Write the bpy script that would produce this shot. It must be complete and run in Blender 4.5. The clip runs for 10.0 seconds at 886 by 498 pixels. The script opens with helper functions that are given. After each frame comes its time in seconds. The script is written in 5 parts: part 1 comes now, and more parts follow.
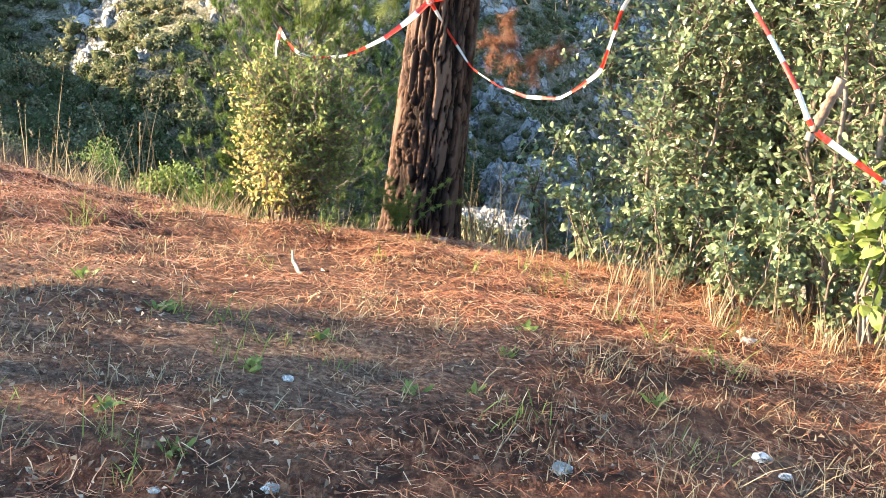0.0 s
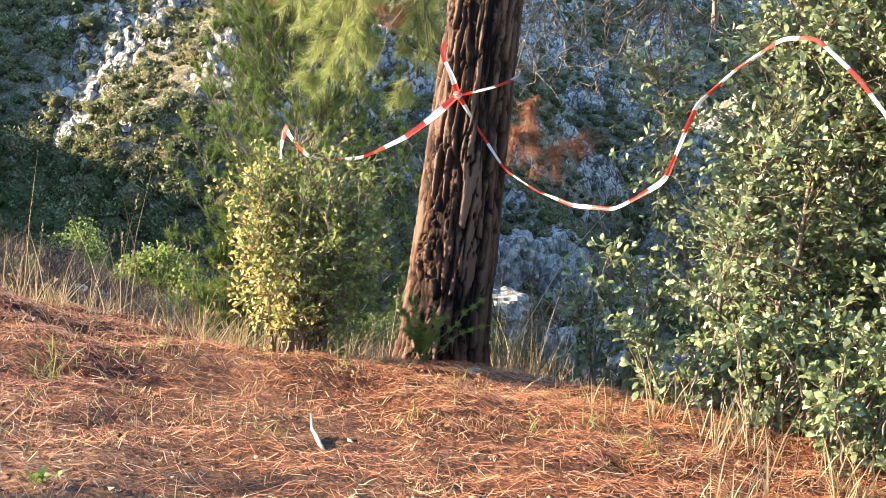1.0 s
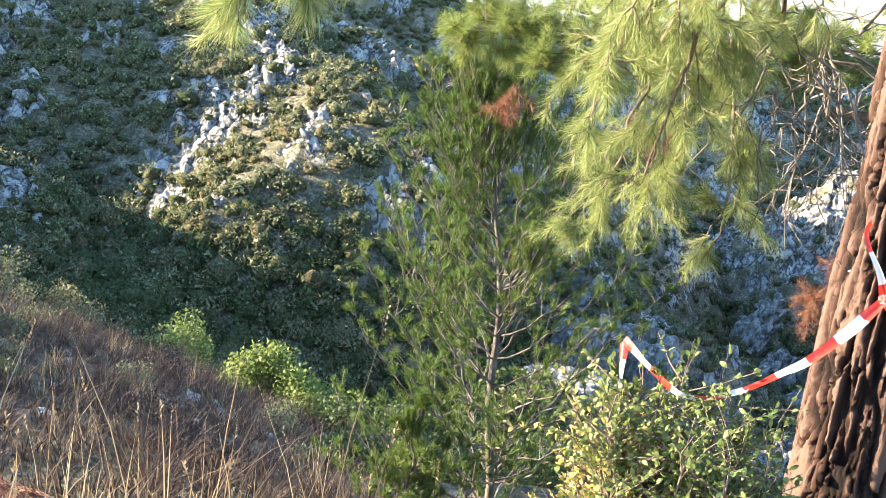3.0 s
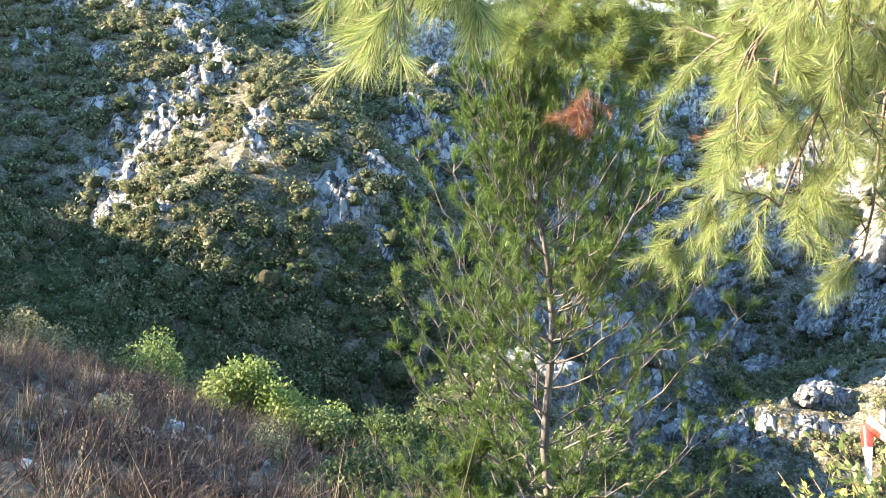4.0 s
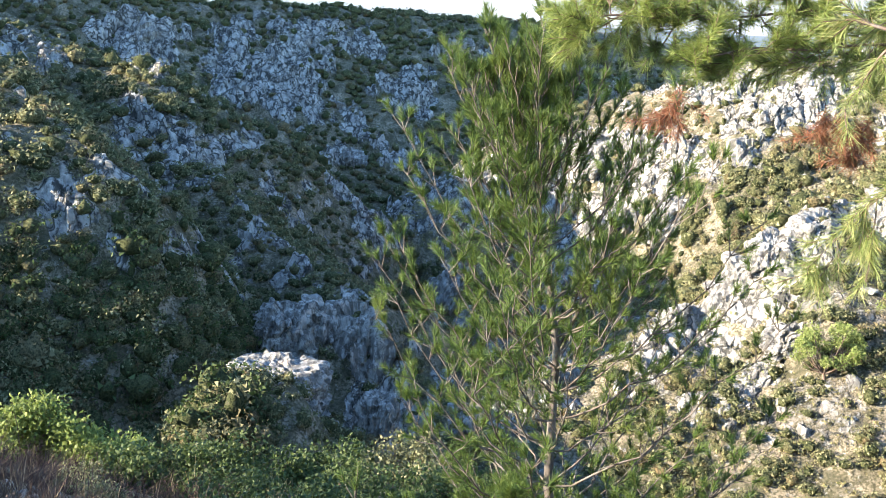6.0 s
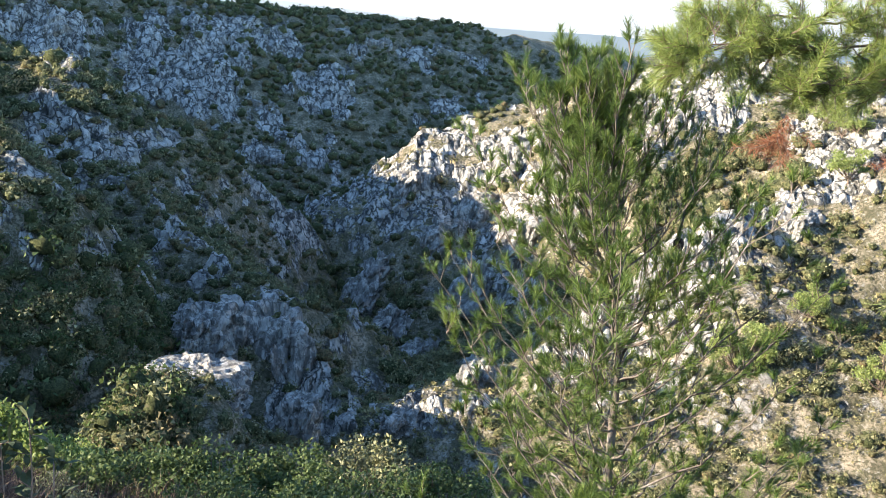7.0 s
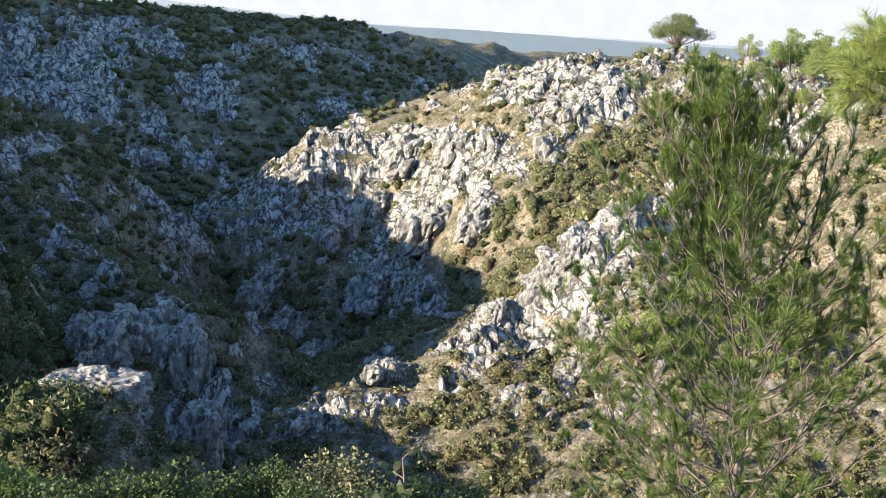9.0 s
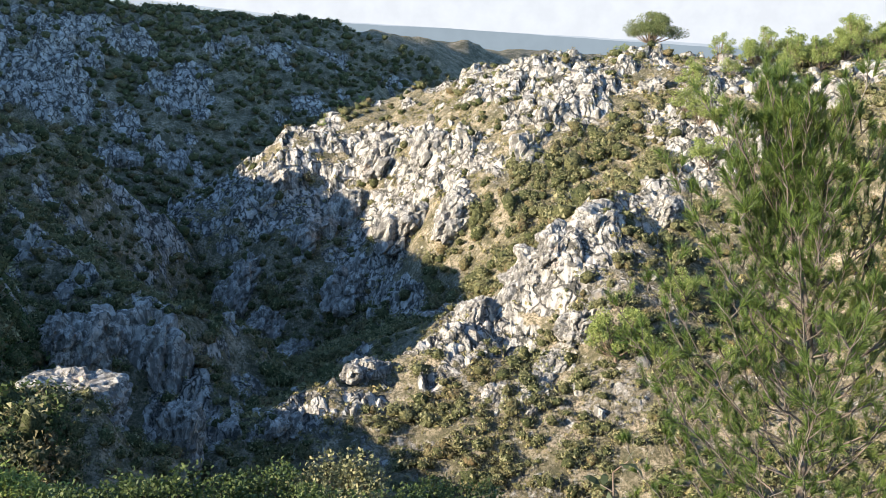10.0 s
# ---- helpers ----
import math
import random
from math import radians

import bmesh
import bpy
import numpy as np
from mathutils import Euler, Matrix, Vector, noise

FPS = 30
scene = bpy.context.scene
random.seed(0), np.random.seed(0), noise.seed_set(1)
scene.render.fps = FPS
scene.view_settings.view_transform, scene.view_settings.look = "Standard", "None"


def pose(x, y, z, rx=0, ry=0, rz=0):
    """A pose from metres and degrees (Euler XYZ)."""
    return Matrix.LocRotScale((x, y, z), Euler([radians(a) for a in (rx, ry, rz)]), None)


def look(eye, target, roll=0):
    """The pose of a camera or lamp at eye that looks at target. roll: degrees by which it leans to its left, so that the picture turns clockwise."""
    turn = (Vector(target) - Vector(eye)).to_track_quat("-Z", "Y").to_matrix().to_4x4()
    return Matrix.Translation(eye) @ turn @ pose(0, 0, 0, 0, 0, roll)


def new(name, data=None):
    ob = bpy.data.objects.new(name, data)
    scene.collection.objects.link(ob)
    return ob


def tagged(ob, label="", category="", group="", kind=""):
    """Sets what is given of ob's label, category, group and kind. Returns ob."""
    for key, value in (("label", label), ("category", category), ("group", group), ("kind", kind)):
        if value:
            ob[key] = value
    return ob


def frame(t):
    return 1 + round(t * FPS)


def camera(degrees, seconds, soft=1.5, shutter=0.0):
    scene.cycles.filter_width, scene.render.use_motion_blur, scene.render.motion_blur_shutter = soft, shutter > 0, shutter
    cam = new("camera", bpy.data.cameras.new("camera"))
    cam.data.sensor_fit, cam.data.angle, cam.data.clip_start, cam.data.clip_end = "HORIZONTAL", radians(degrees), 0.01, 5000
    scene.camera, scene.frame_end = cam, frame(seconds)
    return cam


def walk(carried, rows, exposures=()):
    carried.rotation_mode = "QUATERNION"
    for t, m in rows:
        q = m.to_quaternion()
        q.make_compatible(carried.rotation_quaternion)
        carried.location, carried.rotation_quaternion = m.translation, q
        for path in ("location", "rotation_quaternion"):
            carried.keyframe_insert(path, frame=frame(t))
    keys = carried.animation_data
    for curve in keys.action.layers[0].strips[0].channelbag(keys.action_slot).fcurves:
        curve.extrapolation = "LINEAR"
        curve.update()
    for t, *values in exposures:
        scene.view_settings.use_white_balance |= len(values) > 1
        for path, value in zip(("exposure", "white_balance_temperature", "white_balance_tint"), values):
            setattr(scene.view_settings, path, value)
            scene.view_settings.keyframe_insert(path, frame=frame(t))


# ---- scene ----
cam = camera(44.5, 10.0, soft=0.9)
PATH = [
    (0, (0.24, 0.288, 1.693), (0.2, 2.187, 1.07), 5.5),
    (0.5, (0.09, 0.708, 1.721), (0.059, 2.619, 1.132), 5.4),
    (1, (-0.019, 1.101, 1.693), (-0.041, 3.038, 1.195), 5.4),
    (1.5, (-0.083, 1.494, 1.712), (-0.119, 3.458, 1.338), 5.4),
    (2, (-0.442, 1.988, 1.764), (-0.539, 3.952, 1.397), 5.5),
    (2.5, (-0.794, 2.358, 1.764), (-0.949, 4.317, 1.394), 6.1),
    (3, (-1.136, 2.7, 1.778), (-1.315, 4.657, 1.402), 6.2),
    (3.2, (-1.255, 2.839, 1.754), (-1.437, 4.794, 1.376), 6.0),
    (4.3, (-1.998, 3.598, 1.815), (-2.032, 5.559, 1.423), 1.9),
    (4.5, (-2.128, 3.676, 1.812), (-2.112, 5.638, 1.422), 2.0),
    (5, (-2.457, 3.838, 1.827), (-2.305, 5.795, 1.441), 2.1),
    (5.5, (-2.818, 4.042, 1.783), (-2.535, 5.985, 1.406), 2.4),
    (6, (-3.216, 4.344, 1.723), (-2.802, 6.265, 1.352), 2.7),
    (6.2, (-3.392, 4.328, 1.73), (-2.932, 6.239, 1.362), 2.8),
    (7.3, (-4.281, 4.584, 1.789), (-3.686, 6.459, 1.427), 3.5),
    (7.5, (-4.406, 4.691, 1.776), (-3.790, 6.559, 1.415), 3.1),
    (8, (-4.801, 4.913, 1.799), (-4.108, 6.754, 1.442), 3.1),
    (8.5, (-5.066, 5.064, 1.796), (-4.334, 6.891, 1.439), 3.1),
    (9, (-5.248, 5.123, 1.845), (-4.484, 6.937, 1.488), 2.9),
    (9.5, (-5.476, 5.137, 1.812), (-4.691, 6.942, 1.456), 2.9),
    (10, (-5.776, 5.289, 1.88), (-4.967, 7.083, 1.522), 2.8),
]
walk(cam, [(t, look(eye, target, roll)) for t, eye, target, roll in PATH],
     exposures=[(0, 2.72, 7750, 10), (0.8, 2.52, 7700, 10), (1.5, 2.58, 7550, 10), (3, 2.70, 7050, 10), (4.5, 2.74, 6850, 10), (5.5, 2.42, 6700, 10), (6, 2.27, 6680, 10), (7.5, 1.92, 6750, 10), (10, 1.54, 6800, 10)])

import itertools

# ---- light ----
SUN_AZ, SUN_EL = -90.0, 17.0        # degrees from +y towards +x, and above the horizon
world = bpy.data.worlds.new("sky")
scene.world = world
world.use_nodes = True
wn = world.node_tree.nodes
sky = wn.new("ShaderNodeTexSky")
sky.sky_type, sky.sun_disc = "NISHITA", False
sky.sun_elevation, sky.sun_rotation = radians(SUN_EL), radians(SUN_AZ) % (2 * math.pi)
sky.air_density, sky.dust_density, sky.ozone_density = 1.0, 0.0, 4.5
world.node_tree.links.new(sky.outputs[0], wn["Background"].inputs[0])
wn["Background"].inputs[1].default_value = 0.14
sun_dir = Vector((math.sin(radians(SUN_AZ)) * math.cos(radians(SUN_EL)), math.cos(radians(SUN_AZ)) * math.cos(radians(SUN_EL)), math.sin(radians(SUN_EL))))
sun = new("sun", bpy.data.lights.new("sun", "SUN"))
sun.data.energy, sun.data.angle, sun.data.color = 4.8, radians(0.6), (1.0, 0.90, 0.75)
sun.matrix_world = look(sun_dir * 50, (0, 0, 0))

# ---- materials ----
def material(name, rough=0.9, spec=0.2):
    m = bpy.data.materials.new(name)
    m.use_nodes = True
    b = m.node_tree.nodes["Principled BSDF"]
    b.inputs["Roughness"].default_value = rough
    b.inputs["Specular IOR Level"].default_value = spec
    return m, m.node_tree, b


def mix(nt, fac, a, b):
    """A colour mix; fac, a and b are sockets or values."""
    n = nt.nodes.new("ShaderNodeMix")
    n.data_type = "RGBA"
    for sock, v in ((n.inputs[0], fac), (n.inputs[6], a), (n.inputs[7], b)):
        if isinstance(v, bpy.types.NodeSocket):
            nt.links.new(v, sock)
        else:
            sock.default_value = (*v, 1) if isinstance(v, tuple) else v
    return n.outputs[2]


def ramp(nt, fac, *stops):
    """A colour ramp through (position, colour) stops."""
    n = nt.nodes.new("ShaderNodeValToRGB")
    while len(n.color_ramp.elements) < len(stops):
        n.color_ramp.elements.new(0.5)
    for e, (p, c) in zip(n.color_ramp.elements, stops):
        e.position, e.color = p, (*c, 1) if isinstance(c, tuple) else (c, c, c, 1)
    nt.links.new(fac, n.inputs[0])
    return n.outputs[0]


def noise_tex(nt, scale, detail=4, rough=0.6, stretch=None, kind="object"):
    """Noise in metres; stretch scales the three axes."""
    n = nt.nodes.new("ShaderNodeTexNoise")
    n.inputs["Scale"].default_value, n.inputs["Detail"].default_value, n.inputs["Roughness"].default_value = scale, detail, rough
    src = nt.nodes.new("ShaderNodeNewGeometry").outputs["Position"] if kind == "world" else nt.nodes.new("ShaderNodeTexCoord").outputs["Object"]
    if stretch:
        m = nt.nodes.new("ShaderNodeMapping")
        m.inputs["Scale"].default_value = stretch
        nt.links.new(src, m.inputs[0])
        src = m.outputs[0]
    nt.links.new(src, n.inputs["Vector"])
    return n.outputs["Fac"]


def island(nt):
    return nt.nodes.new("ShaderNodeNewGeometry").outputs["Random Per Island"]


def attribute(nt, name):
    n = nt.nodes.new("ShaderNodeAttribute")
    n.attribute_name = name
    return n.outputs["Fac"]


def bump(nt, bsdf, height, strength=0.5, distance=0.05):
    n = nt.nodes.new("ShaderNodeBump")
    n.inputs["Strength"].default_value, n.inputs["Distance"].default_value = strength, distance
    nt.links.new(height, n.inputs["Height"])
    nt.links.new(n.outputs[0], bsdf.inputs["Normal"])


def leafy(name, stops, trans=0.35, rough=0.5, spec=0.3, patch=None):
    """Leaf material: colours by a random value per leaf, partly translucent; patch: (scale, colour, low, high) tints whole areas."""
    m, nt, b = material(name, rough, spec)
    col = ramp(nt, island(nt), *stops)
    if patch:
        col = mix(nt, ramp(nt, noise_tex(nt, patch[0], 2, kind="world"), (patch[2], 0.0), (patch[3], 1.0)), col, patch[1])
    nt.links.new(col, b.inputs["Base Color"])
    if trans:
        t = nt.nodes.new("ShaderNodeBsdfTranslucent")
        nt.links.new(col, t.inputs[0])
        s = nt.nodes.new("ShaderNodeMixShader")
        s.inputs[0].default_value = trans
        nt.links.new(b.outputs[0], s.inputs[1])
        nt.links.new(t.outputs[0], s.inputs[2])
        nt.links.new(s.outputs[0], nt.nodes["Material Output"].inputs[0])
    return m


def cracks(nt, scale, stretch=(1, 1, 0.6), width=0.05):
    """Dark lines between cells: 0 in a crack, 1 on the face."""
    v = nt.nodes.new("ShaderNodeTexVoronoi")
    v.feature = "DISTANCE_TO_EDGE"
    v.inputs["Scale"].default_value = scale
    m = nt.nodes.new("ShaderNodeMapping")
    m.inputs["Scale"].default_value = stretch
    pos = nt.nodes.new("ShaderNodeNewGeometry").outputs["Position"]
    warp = nt.nodes.new("ShaderNodeVectorMath")
    n = nt.nodes.new("ShaderNodeTexNoise")
    n.inputs["Scale"].default_value, n.inputs["Detail"].default_value = scale * 1.3, 3
    nt.links.new(pos, n.inputs["Vector"])
    warp.operation = "MULTIPLY_ADD"
    nt.links.new(n.outputs["Color"], warp.inputs[0])
    warp.inputs[1].default_value = (1.6 / scale,) * 3
    nt.links.new(pos, warp.inputs[2])
    nt.links.new(warp.outputs[0], m.inputs[0])
    nt.links.new(m.outputs[0], v.inputs["Vector"])
    return ramp(nt, v.outputs["Distance"], (0.0, 0.0), (width, 1.0))


def stone_material(name, light, dark, rust, scale=0.6):
    m, nt, b = material(name, 0.9, 0.15)
    base = mix(nt, ramp(nt, noise_tex(nt, scale, 6, 0.65, kind="world"), (0.38, 0.0), (0.62, 1.0)), dark, light)
    streak = ramp(nt, noise_tex(nt, scale * 2.2, 5, 0.7, (1, 1, 0.25), "world"), (0.42, 1.0), (0.55, 0.0))
    base = mix(nt, streak, base, tuple(c * 0.55 for c in dark))
    base = mix(nt, ramp(nt, noise_tex(nt, scale * 0.35, 3, kind="world"), (0.6, 0.0), (0.72, 0.5)), base, rust)
    crack = cracks(nt, scale * 1.6)
    base = mix(nt, crack, tuple(c * 0.5 for c in dark), base)
    nt.links.new(base, b.inputs["Base Color"])
    high = nt.nodes.new("ShaderNodeMath")
    high.operation = "MULTIPLY_ADD"
    nt.links.new(crack, high.inputs[0])
    high.inputs[1].default_value = 0.5
    nt.links.new(noise_tex(nt, scale * 4, 7, 0.72, kind="world"), high.inputs[2])
    bump(nt, b, high.outputs[0], 0.8, 0.2 / scale * 0.6)
    return m


LIMESTONE = stone_material("limestone", (0.48, 0.45, 0.40), (0.25, 0.235, 0.21), (0.43, 0.31, 0.22))


def ground_material():
    m, nt, b = material("ground", 0.95, 0.1)
    rock, litter, dirt = attribute(nt, "rock"), attribute(nt, "litter"), attribute(nt, "dirt")
    # hillside soil, dry grass and low herbs
    soil = ramp(nt, noise_tex(nt, 0.35, 6, 0.7, kind="world"), (0.3, (0.06, 0.06, 0.036)), (0.46, (0.15, 0.13, 0.085)), (0.6, (0.34, 0.28, 0.20)), (0.75, (0.44, 0.34, 0.25)))
    soil = mix(nt, ramp(nt, noise_tex(nt, 3.0, 4, 0.7, kind="world"), (0.48, 0.0), (0.55, 0.8)), soil, (0.065, 0.062, 0.034))
    soil = mix(nt, ramp(nt, noise_tex(nt, 1.6, 6, 0.75, kind="world"), (0.57, 0.0), (0.63, 0.8)), soil, (0.36, 0.335, 0.29))
    stone = ramp(nt, noise_tex(nt, 0.7, 8, 0.7, (1, 1, 0.5), "world"), (0.36, (0.11, 0.105, 0.097)), (0.48, (0.34, 0.318, 0.285)), (0.62, (0.54, 0.505, 0.45)))
    joint = cracks(nt, 0.5, (1, 0.6, 0.6), 0.10)
    stone = mix(nt, joint, (0.05, 0.048, 0.042), stone)
    stone = mix(nt, ramp(nt, noise_tex(nt, 0.9, 5, 0.75, (1, 0.4, 0.5), "world"), (0.40, 1.0), (0.47, 0.0)), stone, (0.075, 0.072, 0.062))
    rough_edge = noise_tex(nt, 1.1, 6, 0.75, kind="world")
    both = nt.nodes.new("ShaderNodeMath")
    both.operation = "ADD"
    nt.links.new(rock, both.inputs[0])
    nt.links.new(rough_edge, both.inputs[1])
    col = mix(nt, ramp(nt, both.outputs[0], (0.78, 0.0), (0.92, 1.0)), soil, stone)
    # needle litter of the foreground
    n1 = noise_tex(nt, 26, 5, 0.75, (1.6, 0.5, 1), "world")
    n2 = noise_tex(nt, 1.6, 4, 0.6, kind="world")
    clump = noise_tex(nt, 9, 5, 0.65, (1.4, 0.8, 1), "world")
    needles = ramp(nt, n1, (0.34, (0.032, 0.013, 0.008)), (0.5, (0.155, 0.056, 0.03)), (0.64, (0.36, 0.175, 0.095)))
    needles = mix(nt, ramp(nt, clump, (0.42, 0.85), (0.54, 0.0)), needles, (0.045, 0.02, 0.013))
    earth = ramp(nt, noise_tex(nt, 45, 5, 0.8, kind="world"), (0.36, (0.055, 0.03, 0.02)), (0.5, (0.185, 0.105, 0.068)), (0.64, (0.40, 0.26, 0.175)))
    floor = mix(nt, dirt, mix(nt, ramp(nt, n2, (0.42, 0.0), (0.7, 0.6)), needles, earth), earth)
    col = mix(nt, litter, col, floor)
    nt.links.new(col, b.inputs["Base Color"])
    h = nt.nodes.new("ShaderNodeMix")
    nt.links.new(litter, h.inputs[0])
    relief = nt.nodes.new("ShaderNodeMath")
    relief.operation = "MULTIPLY_ADD"
    nt.links.new(joint, relief.inputs[0])
    nt.links.new(ramp(nt, both.outputs[0], (0.78, 0.0), (0.92, 0.7)), relief.inputs[1])
    nt.links.new(noise_tex(nt, 1.2, 8, 0.75, kind="world"), relief.inputs[2])
    nt.links.new(relief.outputs[0], h.inputs[2])
    nt.links.new(noise_tex(nt, 38, 5, 0.75, kind="world"), h.inputs[3])
    d = nt.nodes.new("ShaderNodeMix")
    nt.links.new(litter, d.inputs[0])
    d.inputs[2].default_value, d.inputs[3].default_value = 0.5, 0.045
    n = nt.nodes.new("ShaderNodeBump")
    n.inputs["Strength"].default_value = 0.85
    nt.links.new(h.outputs[0], n.inputs["Height"])
    nt.links.new(d.outputs[0], n.inputs["Distance"])
    nt.links.new(n.outputs[0], b.inputs["Normal"])
    return m


GROUND = ground_material()
SHRUB_LEAF = leafy("shrub_leaf", ((0.0, (0.095, 0.10, 0.046)), (0.5, (0.18, 0.18, 0.085)), (1.0, (0.30, 0.275, 0.15))), 0.2, 0.65, 0.15, (0.12, (0.20, 0.155, 0.08), 0.54, 0.72))
SHRUB_CORE, _nt, _b = material("shrub_body", 0.9, 0.1)
_col = ramp(_nt, island(_nt), (0.0, (0.075, 0.085, 0.035)), (0.45, (0.12, 0.125, 0.055)), (0.8, (0.17, 0.155, 0.075)), (1.0, (0.21, 0.15, 0.08)))
# Hollow shade put into the colour: dark green where the bump dips.
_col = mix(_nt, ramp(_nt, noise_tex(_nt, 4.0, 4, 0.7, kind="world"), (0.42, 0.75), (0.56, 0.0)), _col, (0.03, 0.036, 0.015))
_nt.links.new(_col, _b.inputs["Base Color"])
bump(_nt, _b, noise_tex(_nt, 4.0, 5, 0.75, kind="world"), 1.0, 0.35)
SCRUB_LEAF = leafy("scrub_leaf", ((0.0, (0.12, 0.125, 0.045)), (0.5, (0.22, 0.195, 0.085)), (1.0, (0.37, 0.30, 0.15))), 0.2, 0.7, 0.2)
OLIVE_CROWN = leafy("olive_crown", ((0.0, (0.075, 0.095, 0.035)), (0.6, (0.14, 0.165, 0.062)), (1.0, (0.22, 0.24, 0.10))), 0.25, 0.6, 0.2)
PINE_CROWN = leafy("pine_crown", ((0.0, (0.13, 0.17, 0.045)), (0.6, (0.24, 0.285, 0.085)), (1.0, (0.36, 0.39, 0.14))), 0.3, 0.6, 0.2)


# Flat glow for the backdrops, with the aerial haze painted into its colour.
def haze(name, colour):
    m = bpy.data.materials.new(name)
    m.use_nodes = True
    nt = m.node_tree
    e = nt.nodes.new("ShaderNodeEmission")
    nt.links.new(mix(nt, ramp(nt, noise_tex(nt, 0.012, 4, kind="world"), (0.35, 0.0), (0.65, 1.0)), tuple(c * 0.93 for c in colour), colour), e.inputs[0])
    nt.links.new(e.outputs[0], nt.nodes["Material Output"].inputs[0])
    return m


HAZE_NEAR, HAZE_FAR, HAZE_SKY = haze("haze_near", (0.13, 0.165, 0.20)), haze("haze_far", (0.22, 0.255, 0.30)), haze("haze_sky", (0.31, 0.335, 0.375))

# ---- helpers for building ----
def _lattice(ix, iy, iz, seed):
    h = (ix * 374761393 + iy * 668265263 + iz * 2147483647 + seed * 974711) & 0xFFFFFFFF
    h = ((h ^ (h >> 13)) * 1274126177) & 0xFFFFFFFF
    return ((h ^ (h >> 16)) & 0xFFFF) / 65535.0


def vnoise(x, y, z=None, seed=0):
    """Smooth value noise, 0 to 1, over arrays."""
    x, y = np.asarray(x, float), np.asarray(y, float)
    z = np.zeros_like(x) if z is None else np.asarray(z, float)
    ix, iy, iz = (np.floor(v).astype(np.int64) for v in (x, y, z))
    fx, fy, fz = x - ix, y - iy, z - iz
    fx, fy, fz = (v * v * (3 - 2 * v) for v in (fx, fy, fz))
    out = 0
    for dx in (0, 1):
        for dy in (0, 1):
            for dz in (0, 1):
                w = (fx if dx else 1 - fx) * (fy if dy else 1 - fy) * (fz if dz else 1 - fz)
                out = out + w * _lattice(ix + dx, iy + dy, iz + dz, seed)
    return out


def fbm(x, y, z=None, octaves=4, seed=0, gain=0.5):
    out, amp, tot = 0, 1.0, 0
    for k in range(octaves):
        f = 2.03 ** k
        out = out + amp * vnoise(x * f + 17.3 * k, y * f - 9.1 * k, None if z is None else z * f, seed + k)
        tot, amp = tot + amp, amp * gain
    return out / tot


def smooth(a, b, x):
    t = np.clip((np.asarray(x, float) - a) / (b - a), 0, 1)
    return t * t * (3 - 2 * t)


def mesh_np(name, verts, faces, mat=None, shade_smooth=False, mats=None):
    """A mesh from arrays of corners and equal-sided faces."""
    verts, faces = np.asarray(verts, np.float32), np.asarray(faces, np.int32)
    me = bpy.data.meshes.new(name)
    k = faces.shape[1]
    me.vertices.add(len(verts))
    me.vertices.foreach_set("co", verts.ravel())
    me.loops.add(faces.size)
    me.loops.foreach_set("vertex_index", faces.ravel())
    me.polygons.add(len(faces))
    me.polygons.foreach_set("loop_start", np.arange(0, faces.size, k, dtype=np.int32))
    me.polygons.foreach_set("use_smooth", np.full(len(faces), shade_smooth))
    if mat:
        me.materials.append(mat)
    if mats is not None:
        for m in mats[0]:
            me.materials.append(m)
        me.polygons.foreach_set("material_index", np.asarray(mats[1], np.int32))
    me.update(calc_edges=True)
    me.validate()
    return me


def part(name, data, mat, parent, label="", kind=""):
    """Links a bmesh or mesh as one object under a thing or a part."""
    if isinstance(data, bmesh.types.BMesh):
        me = bpy.data.meshes.new(name)
        data.to_mesh(me)
        data.free()
    else:
        me = data
    if mat and not me.materials:
        me.materials.append(mat)
    ob = new(name, me)
    ob.parent = parent
    return tagged(ob, label, "", "", kind)


def thing(name, at, label, category, group="", kind=""):
    """An empty at a thing's base, to hold its parts."""
    ob = new(name)
    ob.location = at
    ob.empty_display_size = 0.1
    return tagged(ob, label, category, group, kind)


